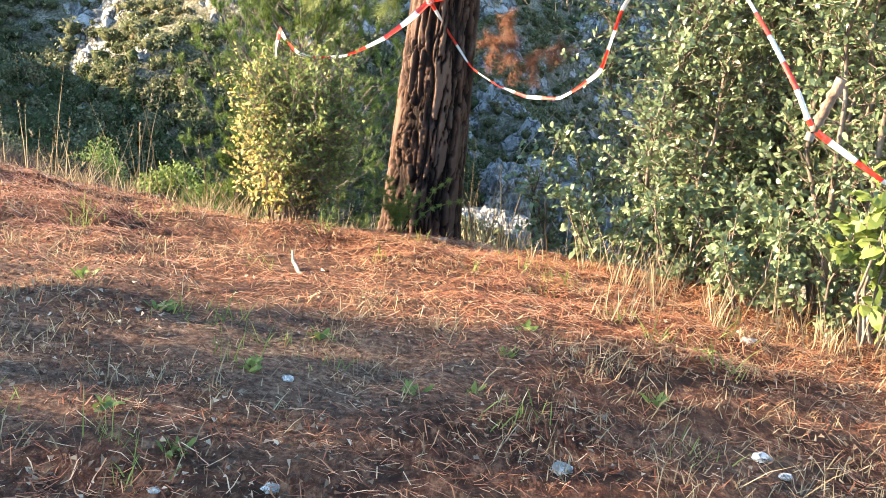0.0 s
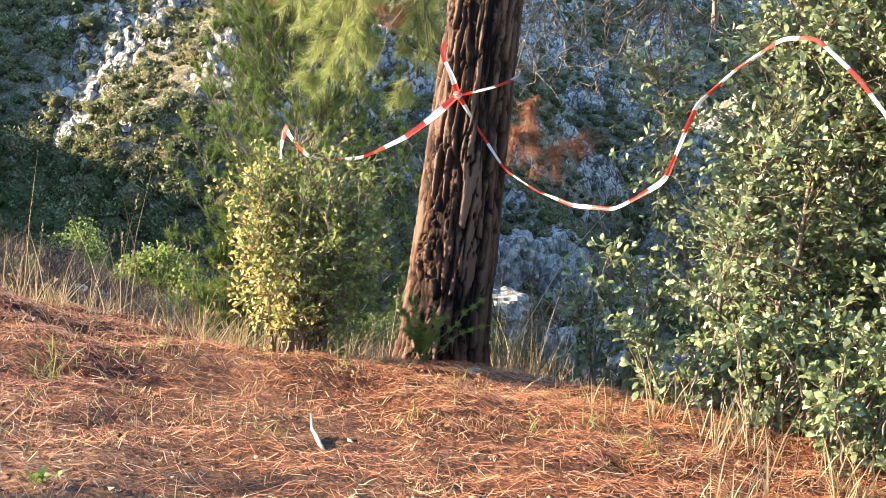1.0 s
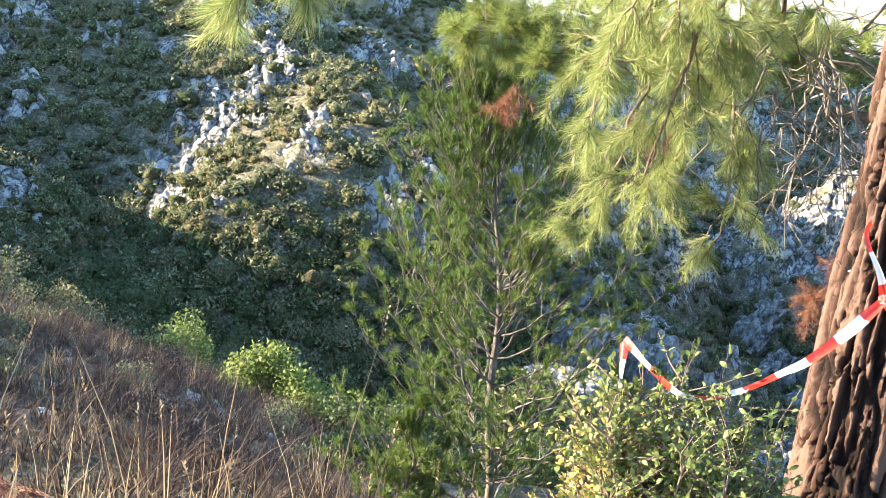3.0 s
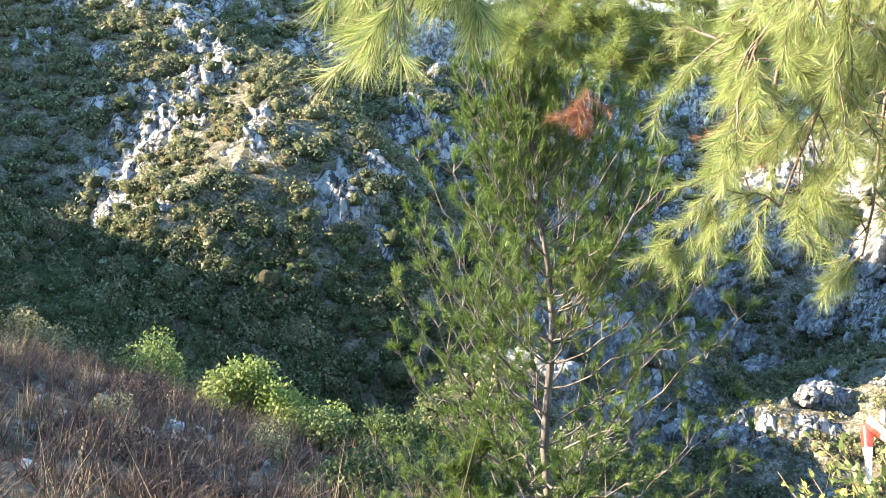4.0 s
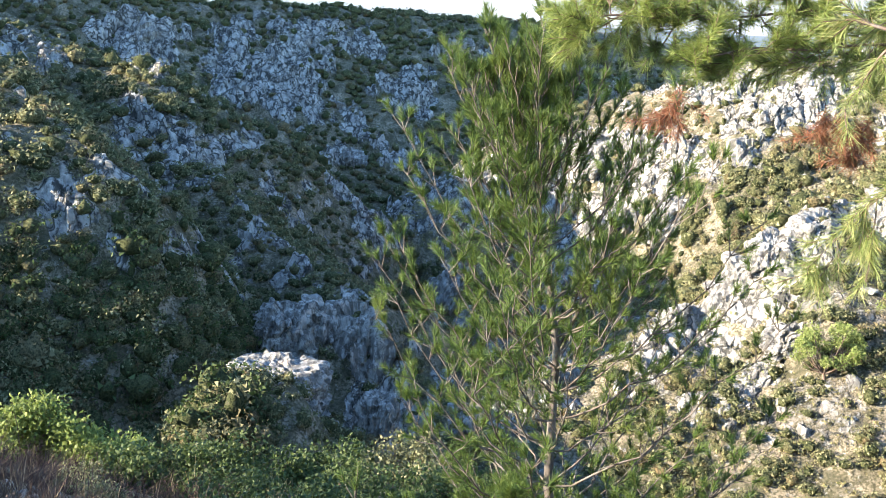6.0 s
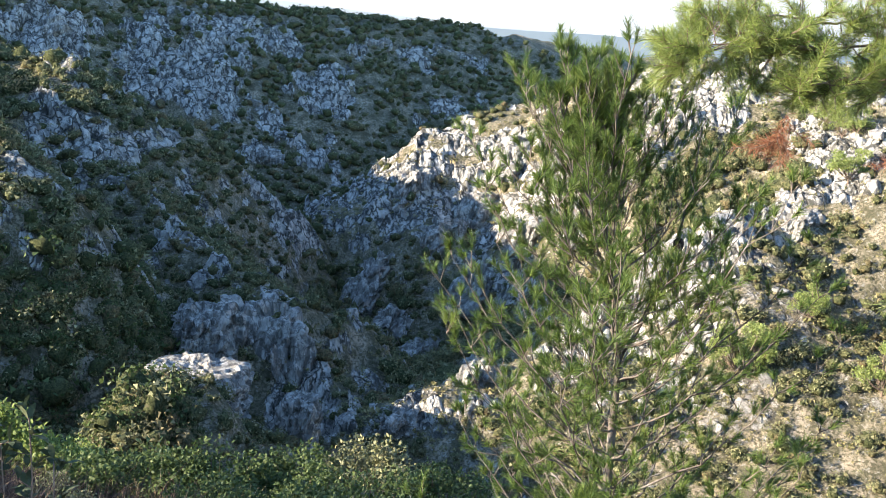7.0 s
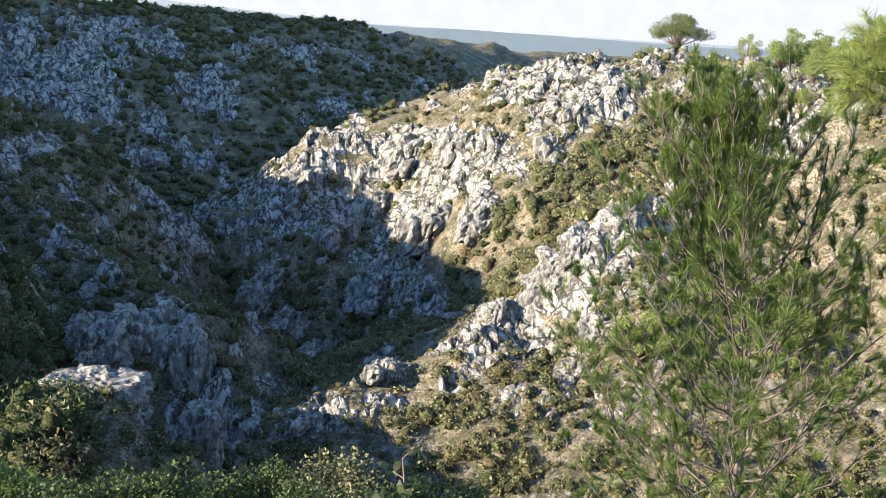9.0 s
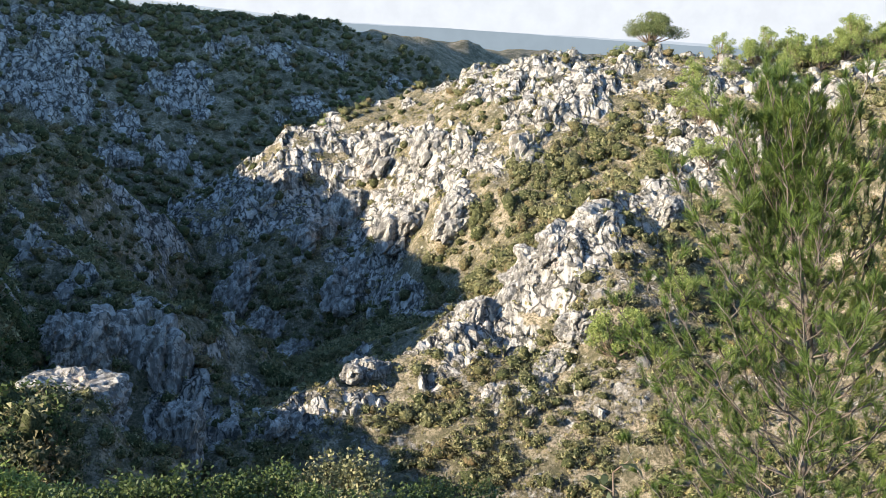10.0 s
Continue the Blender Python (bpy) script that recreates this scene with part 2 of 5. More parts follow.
# ---- terrain ----
# Spurs: crest points (x, y, z), and the slopes of the left and right flanks as one goes along the crest.
# The rim's left end, out of view, is raised to shade the far wall.
RIM = (((-400, 330, 140), (-200, 320, 104), (-110, 290, 58), (-62, 286, 14), (-3, 304, 10), (47, 311, 9.5), (98, 318, 8), (130, 328, 5.5), (180, 359, 4.5), (420, 460, 0)), 0.66)
SPURS = {
    "shoulder": (((-110, 245, 18), (-40, 205, 4), (-12, 186, -5), (8, 190, -14), (22, 186, -28), (30, 180, -42)), 0.5, 0.42),
    "left_hill": (((-130, 175, 24), (-84, 172, 10), (-55, 165, 4), (-46, 158, 1.5), (-36, 150, -2), (-21, 127, -7.4), (-13, 119, -13), (-8, 112, -24), (-3, 106, -35), (0, 101, -46)), 0.6, 0.42),
    # The next two lie mostly out of view, added to cast shade.
    "unseen_hill": (((-300, 150, 60), (-150, 150, 30), (-120, 170, 24), (-105, 215, 22)), 0.6, 0.6),
    "west_shade_spur": (((-190, 40, 24), (-140, 65, 8), (-82, 97, -7), (-60, 110, -12), (-51, 115, -18)), 0.5, 0.5),
    "second_rib": (((-40, 178, -8), (-16, 164, -16), (-5, 160, -17), (2, 145, -22), (8, 134, -25.5), (14, 124, -25.5), (16, 120, -33)), 0.7, 0.6),
    "middle_spur": (((260, 110, 20), (140, 130, 9), (107, 146, 4.6), (99.5, 157.5, 4.6), (89.5, 170, 3.6), (85.5, 183, 0.8), (78.5, 192, -3.8), (71, 201, -7), (55, 201, -12.6), (45, 194, -19.3), (38, 190, -26), (30, 184, -42)), 0.56, 0.5),
    "near_spur": (((200, 80, 18), (108, 96, 5), (98, 111, 2), (79, 117, -8.5), (70, 115, -11.6), (62, 112, -15), (55.5, 114, -18), (48, 114, -24.4), (44, 112, -27), (33, 110, -31.6), (22.5, 108, -35.5), (16, 103, -37), (10, 100, -48)), 0.4, 0.5),
    "knob": (((-6, 99, -34), (-1, 97, -28.5), (5, 97, -28.5), (9, 97, -33), (13, 97, -35), (15, 97, -45)), 0.75, 0.55),
}


def spur_height(x, y, crest, left, right):
    """A ridge that follows its crest line: the height of the nearest crest point less a flank slope."""
    num, den = np.zeros(x.shape), np.zeros(x.shape)
    for (ax, ay, az), (bx, by, bz) in zip(crest, crest[1:]):
        ex, ey = bx - ax, by - ay
        n = math.hypot(ex, ey)
        s = np.clip(((x - ax) * ex + (y - ay) * ey) / n ** 2, 0, 1)
        dx, dy = x - ax - s * ex, y - ay - s * ey
        d = np.hypot(dx, dy)
        side = (ex * dy - ey * dx) / n
        slope = right + (left - right) * smooth(-4, 4, side)
        w = (d + 0.8) ** -6.0
        num, den = num + w * (az + s * (bz - az) - slope * d * d / (d + 2.5)), den + w
    return num / den


def wall_height(x, y, crest, front):
    """The plateau's rim: level behind, a steep flank in front."""
    cx, cy, cz = np.array(crest, float).T
    d = np.interp(x, cx, cy) - y
    z = np.interp(x, cx, cz)
    return np.where(d > 0, z - front * d * d / (d + 6), z - 0.02 * np.maximum(0, -d - 30))


def cells(x, y, seed=0, tilt=0.0):
    """Cellular noise: for the nearest of jittered cell centres a random height with a random tilt, and the gap to the next cell."""
    ix, iy = np.floor(x).astype(np.int64), np.floor(y).astype(np.int64)
    d1, d2, h = np.full(x.shape, 9.0), np.full(x.shape, 9.0), np.zeros(x.shape)
    for ox in (-1, 0, 1):
        for oy in (-1, 0, 1):
            jx, jy = ix + ox, iy + oy
            r = [_lattice(jx, jy, jx * 0 + k, seed) for k in range(1, 6)]
            dx, dy = x - jx - r[0], y - jy - r[1]
            d = np.hypot(dx, dy)
            v = r[2] + tilt * ((r[3] - 0.5) * dx + (r[4] - 0.5) * dy)
            near = d < d1
            d2 = np.where(near, d1, np.minimum(d2, d))
            h = np.where(near, v, h)
            d1 = np.where(near, d, d1)
    return h, d2 - d1


def crest_distance(x, y, crest):
    """The plan distance to a crest line."""
    out = np.full(x.shape, 1e3)
    for (ax, ay, _), (bx, by, _) in zip(crest, crest[1:]):
        ex, ey = bx - ax, by - ay
        s = np.clip(((x - ax) * ex + (y - ay) * ey) / (ex * ex + ey * ey), 0, 1)
        out = np.minimum(out, np.hypot(x - ax - s * ex, y - ay - s * ey))
    return out


def rock_blocks(x, y):
    """Relief of bare limestone: rounded blocks between deep cracks, in ribs that run down towards the stream on either side."""
    turn = np.where(x > 18 + 0.12 * (y - 100), -0.47, 0.47)
    wx, wy = x + 2.2 * (fbm(x / 5, y / 5, seed=33) - 0.5), y + 2.2 * (fbm(x / 5, y / 5, seed=34) - 0.5)
    across, along = 0.88 * wx + turn * wy, 0.88 * wy - turn * wx
    big = np.where(y > 225, 1.8, 1.0)
    h1, e1 = cells(across / 3.1 / big, along / 6.0 / big, 5, 1.3)
    h2, e2 = cells(across / 1.3 / big, along / 2.1 / big, 6, 1.3)
    return big * (1.35 * (h1 - 0.5) + 0.75 * (h2 - 0.5) + 0.75 * np.sqrt(np.clip(e1 / 0.35, 0, 1)) + 0.5 * np.sqrt(np.clip(e2 / 0.4, 0, 1)))


OWN_Y = (-40, 0, 2, 3.4, 5, 6, 7, 8.5, 10, 13, 18, 24, 30, 45, 70, 100)
OWN_Z = (1.2, 0.72, 0.62, 0.45, 0.14, -0.17, -0.72, -1.35, -1.85, -2.9, -4.5, -6.8, -10, -21, -38, -60)


def own_hill(x, y):
    """The hillside on which the camera stands: a litter-covered bank that breaks off towards the gorge."""
    ye = y + 0.55 * smooth(0.3, 2.2, x) - 0.15 * smooth(-1, -3, x)
    z = np.interp(ye, OWN_Y, OWN_Z)
    z = z - 0.42 * np.maximum(0, x - 0.8) * smooth(6.0, 11, y) + 0.25 * np.clip(-x - 4, 0, 14) * smooth(6, 20, y)
    z = z + 0.18 * smooth(-0.3, -3.2, x) * smooth(3.4, 5.2, y) * (1 - smooth(6.4, 7.6, y))
    z = z + 0.05 * np.clip(-x - 2, 0, 14) * (1 - smooth(6, 20, y))
    return z


def valley_wood(x, y, z):
    """Where the dark wood of the valley floor grows."""
    edge = 6 * (fbm(x / 12, y / 12, seed=61) - 0.5)
    floor = smooth(-33, -40, z + edge) * smooth(112, 120, y) * smooth(10, 22, x) * (1 - smooth(205, 225, y))
    gully = smooth(119, 124, y) * smooth(150, 143, y + 1.5 * edge) * smooth(50, 58, x) * smooth(90, 80, x)
    foot = smooth(-18, -25, z + edge) * smooth(4, -3, x) * smooth(80, 86, y) * smooth(124, 117, y)
    return np.maximum(np.maximum(floor, gully), foot)


def terrain(x, y):
    """Height and rockiness at (x, y)."""
    x, y = np.asarray(x, float), np.asarray(y, float)
    r = np.hypot(x + 3, y - 4)
    far = smooth(25, 80, r)
    wx = x + far * (6 * (fbm(x / 30, y / 30, seed=3) - 0.5))
    wy = y + far * (6 * (fbm(x / 30, y / 30, seed=9) - 0.5))
    hs = [wall_height(wx, wy, *RIM)] + [spur_height(wx, wy, *SPURS[k]) for k in SPURS] + [own_hill(x, y), np.full(x.shape, -56.0)]
    z = hs[0]
    for h in hs[1:]:
        z = np.maximum(z, h)
    # beyond the gorge the land lies as a low plateau
    z = np.where(r > 420, z * (1 - smooth(420, 900, r)) + smooth(420, 900, r) * (-6 - 10 * fbm(x / 300, y / 300, seed=5)), z)
    # gullies, ribs and ledges
    rib = 1 - np.abs(2 * fbm(x / 26 + 0.3 * fbm(x / 60, y / 60, seed=22), y / 40, seed=21) - 1)
    z = z + far * (5.0 * (rib - 0.85) + 2.5 * (fbm(x / 9, y / 9, octaves=5, seed=31) - 0.5))
    # bare rock: along the spurs' edges and on the steep faces
    bias = 0.005 * smooth(218, 236, y) - 0.025 * smooth(45, 75, x) * smooth(225, 240, y) - 0.06 * smooth(-14, -24, z) * smooth(225, 240, y) + 0.015 * smooth(-9, -15, z) * smooth(128, 140, y) * smooth(30, 42, x) * (1 - smooth(210, 225, y))
    bias = bias + 0.12 * (1 - smooth(2.0, 9.0, crest_distance(x, y, SPURS["near_spur"][0]))) * smooth(14, 22, x)
    bias = bias + 0.012 * (1 - smooth(8, 22, crest_distance(x, y, SPURS["left_hill"][0]))) * smooth(-44, -30, x) + 0.05 * (1 - smooth(3, 10, crest_distance(x, y, SPURS["second_rib"][0])))
    bias = bias + 0.01 * smooth(30, 50, x - 0.1 * (y - 100)) * (1 - smooth(215, 240, y))
    rocky = smooth(0.505, 0.56, np.where(y > 225, fbm(x / 9, y / 17, z / 11, octaves=4, seed=44, gain=0.58), 0.62 * fbm(x / 11, y / 17, z / 8, octaves=5, seed=41, gain=0.62) + 0.38 * fbm(x / 3.2, y / 4.6, z / 3.0, octaves=3, seed=43)) + 0.10 * (rib - 0.75) + bias)
    rocky = rocky * (1 - smooth(288, 308, y)) * (1 - 0.85 * valley_wood(x, y, z))
    rocky = rocky * np.where((y < 108) & (x > -9) & (x < 15), 0.1, 1.0) * np.where((y < 104) & (x > 15), 0.35, 1.0)
    z = z + far * rocky * (rock_blocks(x, y) * np.where(y < 128, 0.85, 1.0) - 0.6)
    # small unevenness of the near ground
    near = 1 - smooth(20, 60, r)
    z = z + near * (0.12 * (fbm(x / 1.3, y / 1.3, seed=71) - 0.5) + 0.075 * (fbm(x / 0.28, y / 0.22, seed=72) - 0.5) + 0.045 * (fbm(x / 0.11, y / 0.08, seed=74) - 0.5)) * smooth(0.0, 1.0, r)
    z = z + near * 0.11 * (fbm(x / 0.5, y / 0.4, octaves=3, seed=75) - 0.5) * smooth(4.2, 5.0, y) * (1 - smooth(6.6, 7.4, y)) * smooth(0.6, -0.4, x)
    z = z + near * smooth(9, 25, r) * 0.9 * (fbm(x / 3.5, y / 3.5, seed=73) - 0.5)
    return z, rocky * far


CENTRE = (-3.0, 4.0)
_az = np.concatenate([np.linspace(-32, 51, 660), np.linspace(51, 328, 66)[1:-1]])
_r = np.concatenate([np.concatenate([np.geomspace(0.05, 1.0, 16)[:-1], np.linspace(1.0, 9, 150)]), np.geomspace(9, 60, 90)[1:], np.linspace(60, 215, 370)[1:], np.linspace(215, 330, 130)[1:], np.geomspace(330, 4500, 45)[1:]])
_A, _R = np.meshgrid(np.radians(_az), _r)
_X, _Y = CENTRE[0] + _R * np.sin(_A), CENTRE[1] + _R * np.cos(_A)
_Z, _rock = terrain(_X, _Y)
_nr, _na = _X.shape
_i = np.arange(_nr - 1)[:, None] * _na
_j = np.arange(_na)[None, :]
_k = (_j + 1) % _na
_faces = np.stack([_i + _j, _i + _k, _i + _na + _k, _i + _na + _j], -1).reshape(-1, 4)[:, ::-1]
_flat = ((_rock[:-1] > 0.35) & (_R[:-1] > 40)).ravel()
_me = mesh_np("ground", np.stack([_X, _Y, _Z], -1).reshape(-1, 3), _faces, GROUND, True)
_dirt = smooth(0.45, 0.62, fbm(_X / 1.5, _Y / 1.5, seed=81)) * smooth(4.2, 2.6, _Y + 0.35 * _X)
_lit = (1 - smooth(6.6, 7.6, _Y + 0.3 * fbm(_X / 0.6, _Y / 0.6, seed=82))) * (1 - smooth(14, 24, np.hypot(_X, _Y)))
for _name, _vals in (("rock", _rock), ("litter", _lit), ("dirt", _dirt)):
    _at = _me.attributes.new(_name, "FLOAT", "POINT")
    _at.data.foreach_set("value", np.ascontiguousarray(_vals, np.float32).ravel())
_me.polygons.foreach_set("use_smooth", ~_flat)
tagged(new("ground", _me), "steep limestone gorge and a bank strewn with orange pine needles", "ground", kind="structure")

# ---- building blocks for plants ----
rng = np.random.default_rng(7)


class Pile:
    """Gathers triangles and quads (as triangles) for one mesh."""

    def __init__(self):
        self.v, self.f, self.n = [], [], 0

    def add(self, v, f):
        f = np.asarray(f)
        if f.shape[1] == 4:
            f = np.concatenate([f[:, :3], f[:, [0, 2, 3]]])
        self.v.append(np.asarray(v, float).reshape(-1, 3))
        self.f.append(f + self.n)
        self.n += len(self.v[-1])

    def mesh(self, name, mat, shade_smooth=False, origin=(0, 0, 0)):
        return mesh_np(name, np.concatenate(self.v) - np.asarray(origin), np.concatenate(self.f), mat, shade_smooth)


def unit(v):
    v = np.asarray(v, float)
    return v / (np.linalg.norm(v, axis=-1, keepdims=True) + 1e-9)


def tube(pts, radii, sides=6):
    """A tapered tube along points: corners and quads."""
    pts = np.asarray(pts, float)
    radii = np.broadcast_to(radii, (len(pts),))
    t = np.gradient(pts, axis=0)
    t /= np.linalg.norm(t, axis=1)[:, None] + 1e-9
    ref = np.where(np.abs(t[:, 2:3]) > 0.9, np.array([[1.0, 0, 0]]), np.array([[0, 0, 1.0]]))
    a = np.cross(t, ref)
    a /= np.linalg.norm(a, axis=1)[:, None]
    b = np.cross(t, a)
    ang = np.arange(sides) * 2 * math.pi / sides
    v = pts[:, None] + radii[:, None, None] * (np.cos(ang)[None, :, None] * a[:, None] + np.sin(ang)[None, :, None] * b[:, None])
    i = np.arange(len(pts) - 1)[:, None] * sides
    j = np.arange(sides)[None]
    k = (j + 1) % sides
    return v.reshape(-1, 3), np.stack([i + j, i + k, i + sides + k, i + sides + j], -1).reshape(-1, 4)


def curve(a, b, sag=0.0, bend=(0, 0, 0), n=8, wobble=0.0):
    """Points from a to b; sag lifts (+) or drops (-) the middle, bend pushes it aside."""
    s = np.linspace(0, 1, n)[:, None]
    p = np.asarray(a, float) * (1 - s) + np.asarray(b, float) * s
    p = p + 4 * s * (1 - s) * (np.asarray(bend, float) + [0, 0, sag])
    if wobble:
        p[1:-1] += rng.normal(size=(n - 2, 3)) * wobble
    return p


def needles(base, axis, count, length, width, spread, along):
    """Pine needles in brushes: at each base, needles along the shoot's last stretch, leaning forward from its axis."""
    n = len(base)
    axis = unit(axis)
    r = unit(rng.normal(size=(n, count, 3)))
    side = unit(r - (r * axis[:, None]).sum(-1, keepdims=True) * axis[:, None])
    lean = spread * (0.5 + 0.8 * rng.random((n, count, 1)))
    d = unit(axis[:, None] * np.cos(lean) + side * np.sin(lean))
    s = rng.random((n, count, 1)) * np.reshape(along, (-1, 1, 1))
    p = base[:, None] - axis[:, None] * s + side * 0.002
    ln = length * (0.7 + 0.5 * rng.random((n, count, 1)))
    w = unit(np.cross(d, rng.normal(size=d.shape))) * width
    tip = p + d * ln - np.array([0, 0, 1.0]) * ln * 0.12 * rng.random((n, count, 1))
    v = np.stack([p - w, p + w, tip], 2)
    return v.reshape(-1, 3), np.arange(n * count * 3).reshape(-1, 3)


def leaves(at, way, length, width):
    """Oval leaves, hollow along the middle and bent down at the tip; four triangles a leaf."""
    n = len(at)
    way = unit(way)
    up = unit(rng.normal(size=(n, 3)) * 0.6 + [0, 0, 0.8])
    side = unit(np.cross(way, up))
    nor = np.cross(side, way)
    L = (length * (0.65 + 0.6 * rng.random(n)))[:, None]
    W = (width * (0.65 + 0.6 * rng.random(n)))[:, None]
    v = np.stack([at, at + way * L * 0.35 + side * W * 0.46 + nor * W * 0.15, at + way * L * 0.35 - side * W * 0.46 + nor * W * 0.15,
                  at + way * L * 0.74 + side * W * 0.40 + nor * W * 0.10, at + way * L * 0.74 - side * W * 0.40 + nor * W * 0.10, at + way * L - nor * L * 0.12], 1)
    f = np.array([(0, 1, 2), (1, 3, 4), (1, 4, 2), (3, 5, 4)])
    return v.reshape(-1, 3), (f[None] + 6 * np.arange(n)[:, None, None]).reshape(-1, 3)


def ground_z(x, y):
    return float(terrain(np.array([x]), np.array([y]))[0][0])


def wood(name, light, dark, scale=14, grey=(0.3, 0.28, 0.26)):
    m, nt, b = material(name, 0.9, 0.15)
    col = ramp(nt, noise_tex(nt, scale, 5, 0.7, (1, 1, 0.35), "world"), (0.35, dark), (0.65, light))
    col = mix(nt, ramp(nt, noise_tex(nt, scale * 0.4, 3, kind="world"), (0.55, 0.0), (0.75, 0.6)), col, grey)
    nt.links.new(col, b.inputs["Base Color"])
    bump(nt, b, noise_tex(nt, scale * 2.5, 4, kind="world"), 0.6, 0.01)
    return m


TWIG = wood("twig_bark", (0.26, 0.19, 0.14), (0.09, 0.06, 0.045))
PALE_TWIG = wood("pale_twig", (0.25, 0.20, 0.16), (0.10, 0.08, 0.065))
LIMB = wood("limb_bark", (0.38, 0.26, 0.19), (0.13, 0.08, 0.055), 16, (0.33, 0.28, 0.24))
NEEDLE_YOUNG = leafy("young_pine_needles", ((0.0, (0.046, 0.08, 0.018)), (0.6, (0.098, 0.148, 0.033)), (1.0, (0.18, 0.235, 0.056))), 0.35, 0.5, 0.3, (1.3, (0.17, 0.205, 0.046), 0.56, 0.74))
NEEDLE_OLD = leafy("old_pine_needles", ((0.0, (0.15, 0.20, 0.05)), (0.5, (0.28, 0.325, 0.10)), (0.9, (0.43, 0.44, 0.175)), (1.0, (0.48, 0.34, 0.17))), 0.35, 0.5, 0.3)
NEEDLE_GREEN = leafy("green_pine_needles", ((0.0, (0.11, 0.155, 0.035)), (0.6, (0.23, 0.28, 0.07)), (1.0, (0.38, 0.41, 0.13))), 0.35, 0.5, 0.3)
NEEDLE_DEAD = leafy("dead_pine_needles", ((0.0, (0.17, 0.062, 0.032)), (1.0, (0.33, 0.15, 0.085))), 0.25, 0.6, 0.2)
OAK_LEAF = leafy("oak_leaves", ((0.0, (0.085, 0.115, 0.05)), (0.5, (0.16, 0.20, 0.095)), (0.9, (0.24, 0.28, 0.14)), (1.0, (0.33, 0.35, 0.21))), 0.25, 0.34, 0.5)
DARK_LEAF = leafy("dark_oak_leaves", ((0.0, (0.03, 0.04, 0.02)), (0.7, (0.06, 0.075, 0.035)), (1.0, (0.10, 0.11, 0.06))), 0.15, 0.6, 0.15)
DEEP_LEAF = leafy("deep_green_leaves", ((0.0, (0.035, 0.058, 0.017)), (0.6, (0.07, 0.10, 0.03)), (1.0, (0.13, 0.16, 0.055))), 0.3, 0.55, 0.22)
BUSH_LEAF = leafy("box_leaves", ((0.0, (0.085, 0.125, 0.034)), (0.6, (0.18, 0.225, 0.065)), (1.0, (0.34, 0.36, 0.13))), 0.4, 0.5, 0.3)
GREEN_LEAF = leafy("green_bush_leaves", ((0.0, (0.08, 0.12, 0.03)), (0.6, (0.17, 0.22, 0.06)), (1.0, (0.28, 0.32, 0.11))), 0.35, 0.55, 0.22)
# Yellowed leaves; sun shining through them is put into this colour too.
YELLOW_SUNLIT_LEAF = leafy("yellow_sunlit_leaves", ((0.0, (0.34, 0.29, 0.08)), (0.5, (0.58, 0.45, 0.14)), (1.0, (0.74, 0.57, 0.26))), 0.45, 0.45, 0.3)
FRESH_LEAF = leafy("fresh_leaves", ((0.0, (0.12, 0.165, 0.04)), (1.0, (0.28, 0.32, 0.09))), 0.4, 0.55, 0.22)
STRAW = leafy("dry_grass", ((0.0, (0.18, 0.12, 0.065)), (0.6, (0.34, 0.25, 0.145)), (1.0, (0.50, 0.40, 0.25))), 0.3, 0.7, 0.2)
HEATH = leafy("dry_heath", ((0.0, (0.045, 0.032, 0.028)), (0.6, (0.095, 0.066, 0.056)), (1.0, (0.17, 0.125, 0.09))), 0.2, 0.8, 0.1)
CRUMB = leafy("litter_crumbs", ((0.0, (0.05, 0.03, 0.02)), (0.5, (0.17, 0.095, 0.06)), (0.85, (0.34, 0.22, 0.14)), (1.0, (0.55, 0.44, 0.32))), 0.1, 0.8, 0.15)
LITTER = leafy("needle_litter", ((0.0, (0.08, 0.026, 0.014)), (0.4, (0.29, 0.086, 0.038)), (0.8, (0.56, 0.24, 0.112)), (1.0, (0.76, 0.52, 0.32))), 0.15, 0.55, 0.3)

# ---- far vegetation and rock ----
def leaf_tris(centres, size, normal=None):
    """Loose three-cornered leaf clumps at the centres, turned at random or roughly along a surface: corners and faces."""
    n = len(centres)
    v = rng.normal(size=(n, 3, 3))
    v -= v.mean(1, keepdims=True)
    if normal is not None:
        v -= 0.78 * (v * normal[:, None]).sum(-1, keepdims=True) * normal[:, None]
    v *= 0.62 / (np.linalg.norm(v, axis=2, keepdims=True) + 0.15)
    return (centres[:, None] + v * np.broadcast_to(size, (n,))[:, None, None]).reshape(-1, 3), np.arange(3 * n).reshape(-1, 3)


def ico(sub=1):
    bm = bmesh.new()
    bmesh.ops.create_icosphere(bm, subdivisions=sub, radius=1)
    v = np.array([p.co for p in bm.verts])
    f = np.array([[q.index for q in p.verts] for p in bm.faces])
    bm.free()
    return v, f


ICO1, ICO1F = ico(1)
ICO2, ICO2F = ico(2)


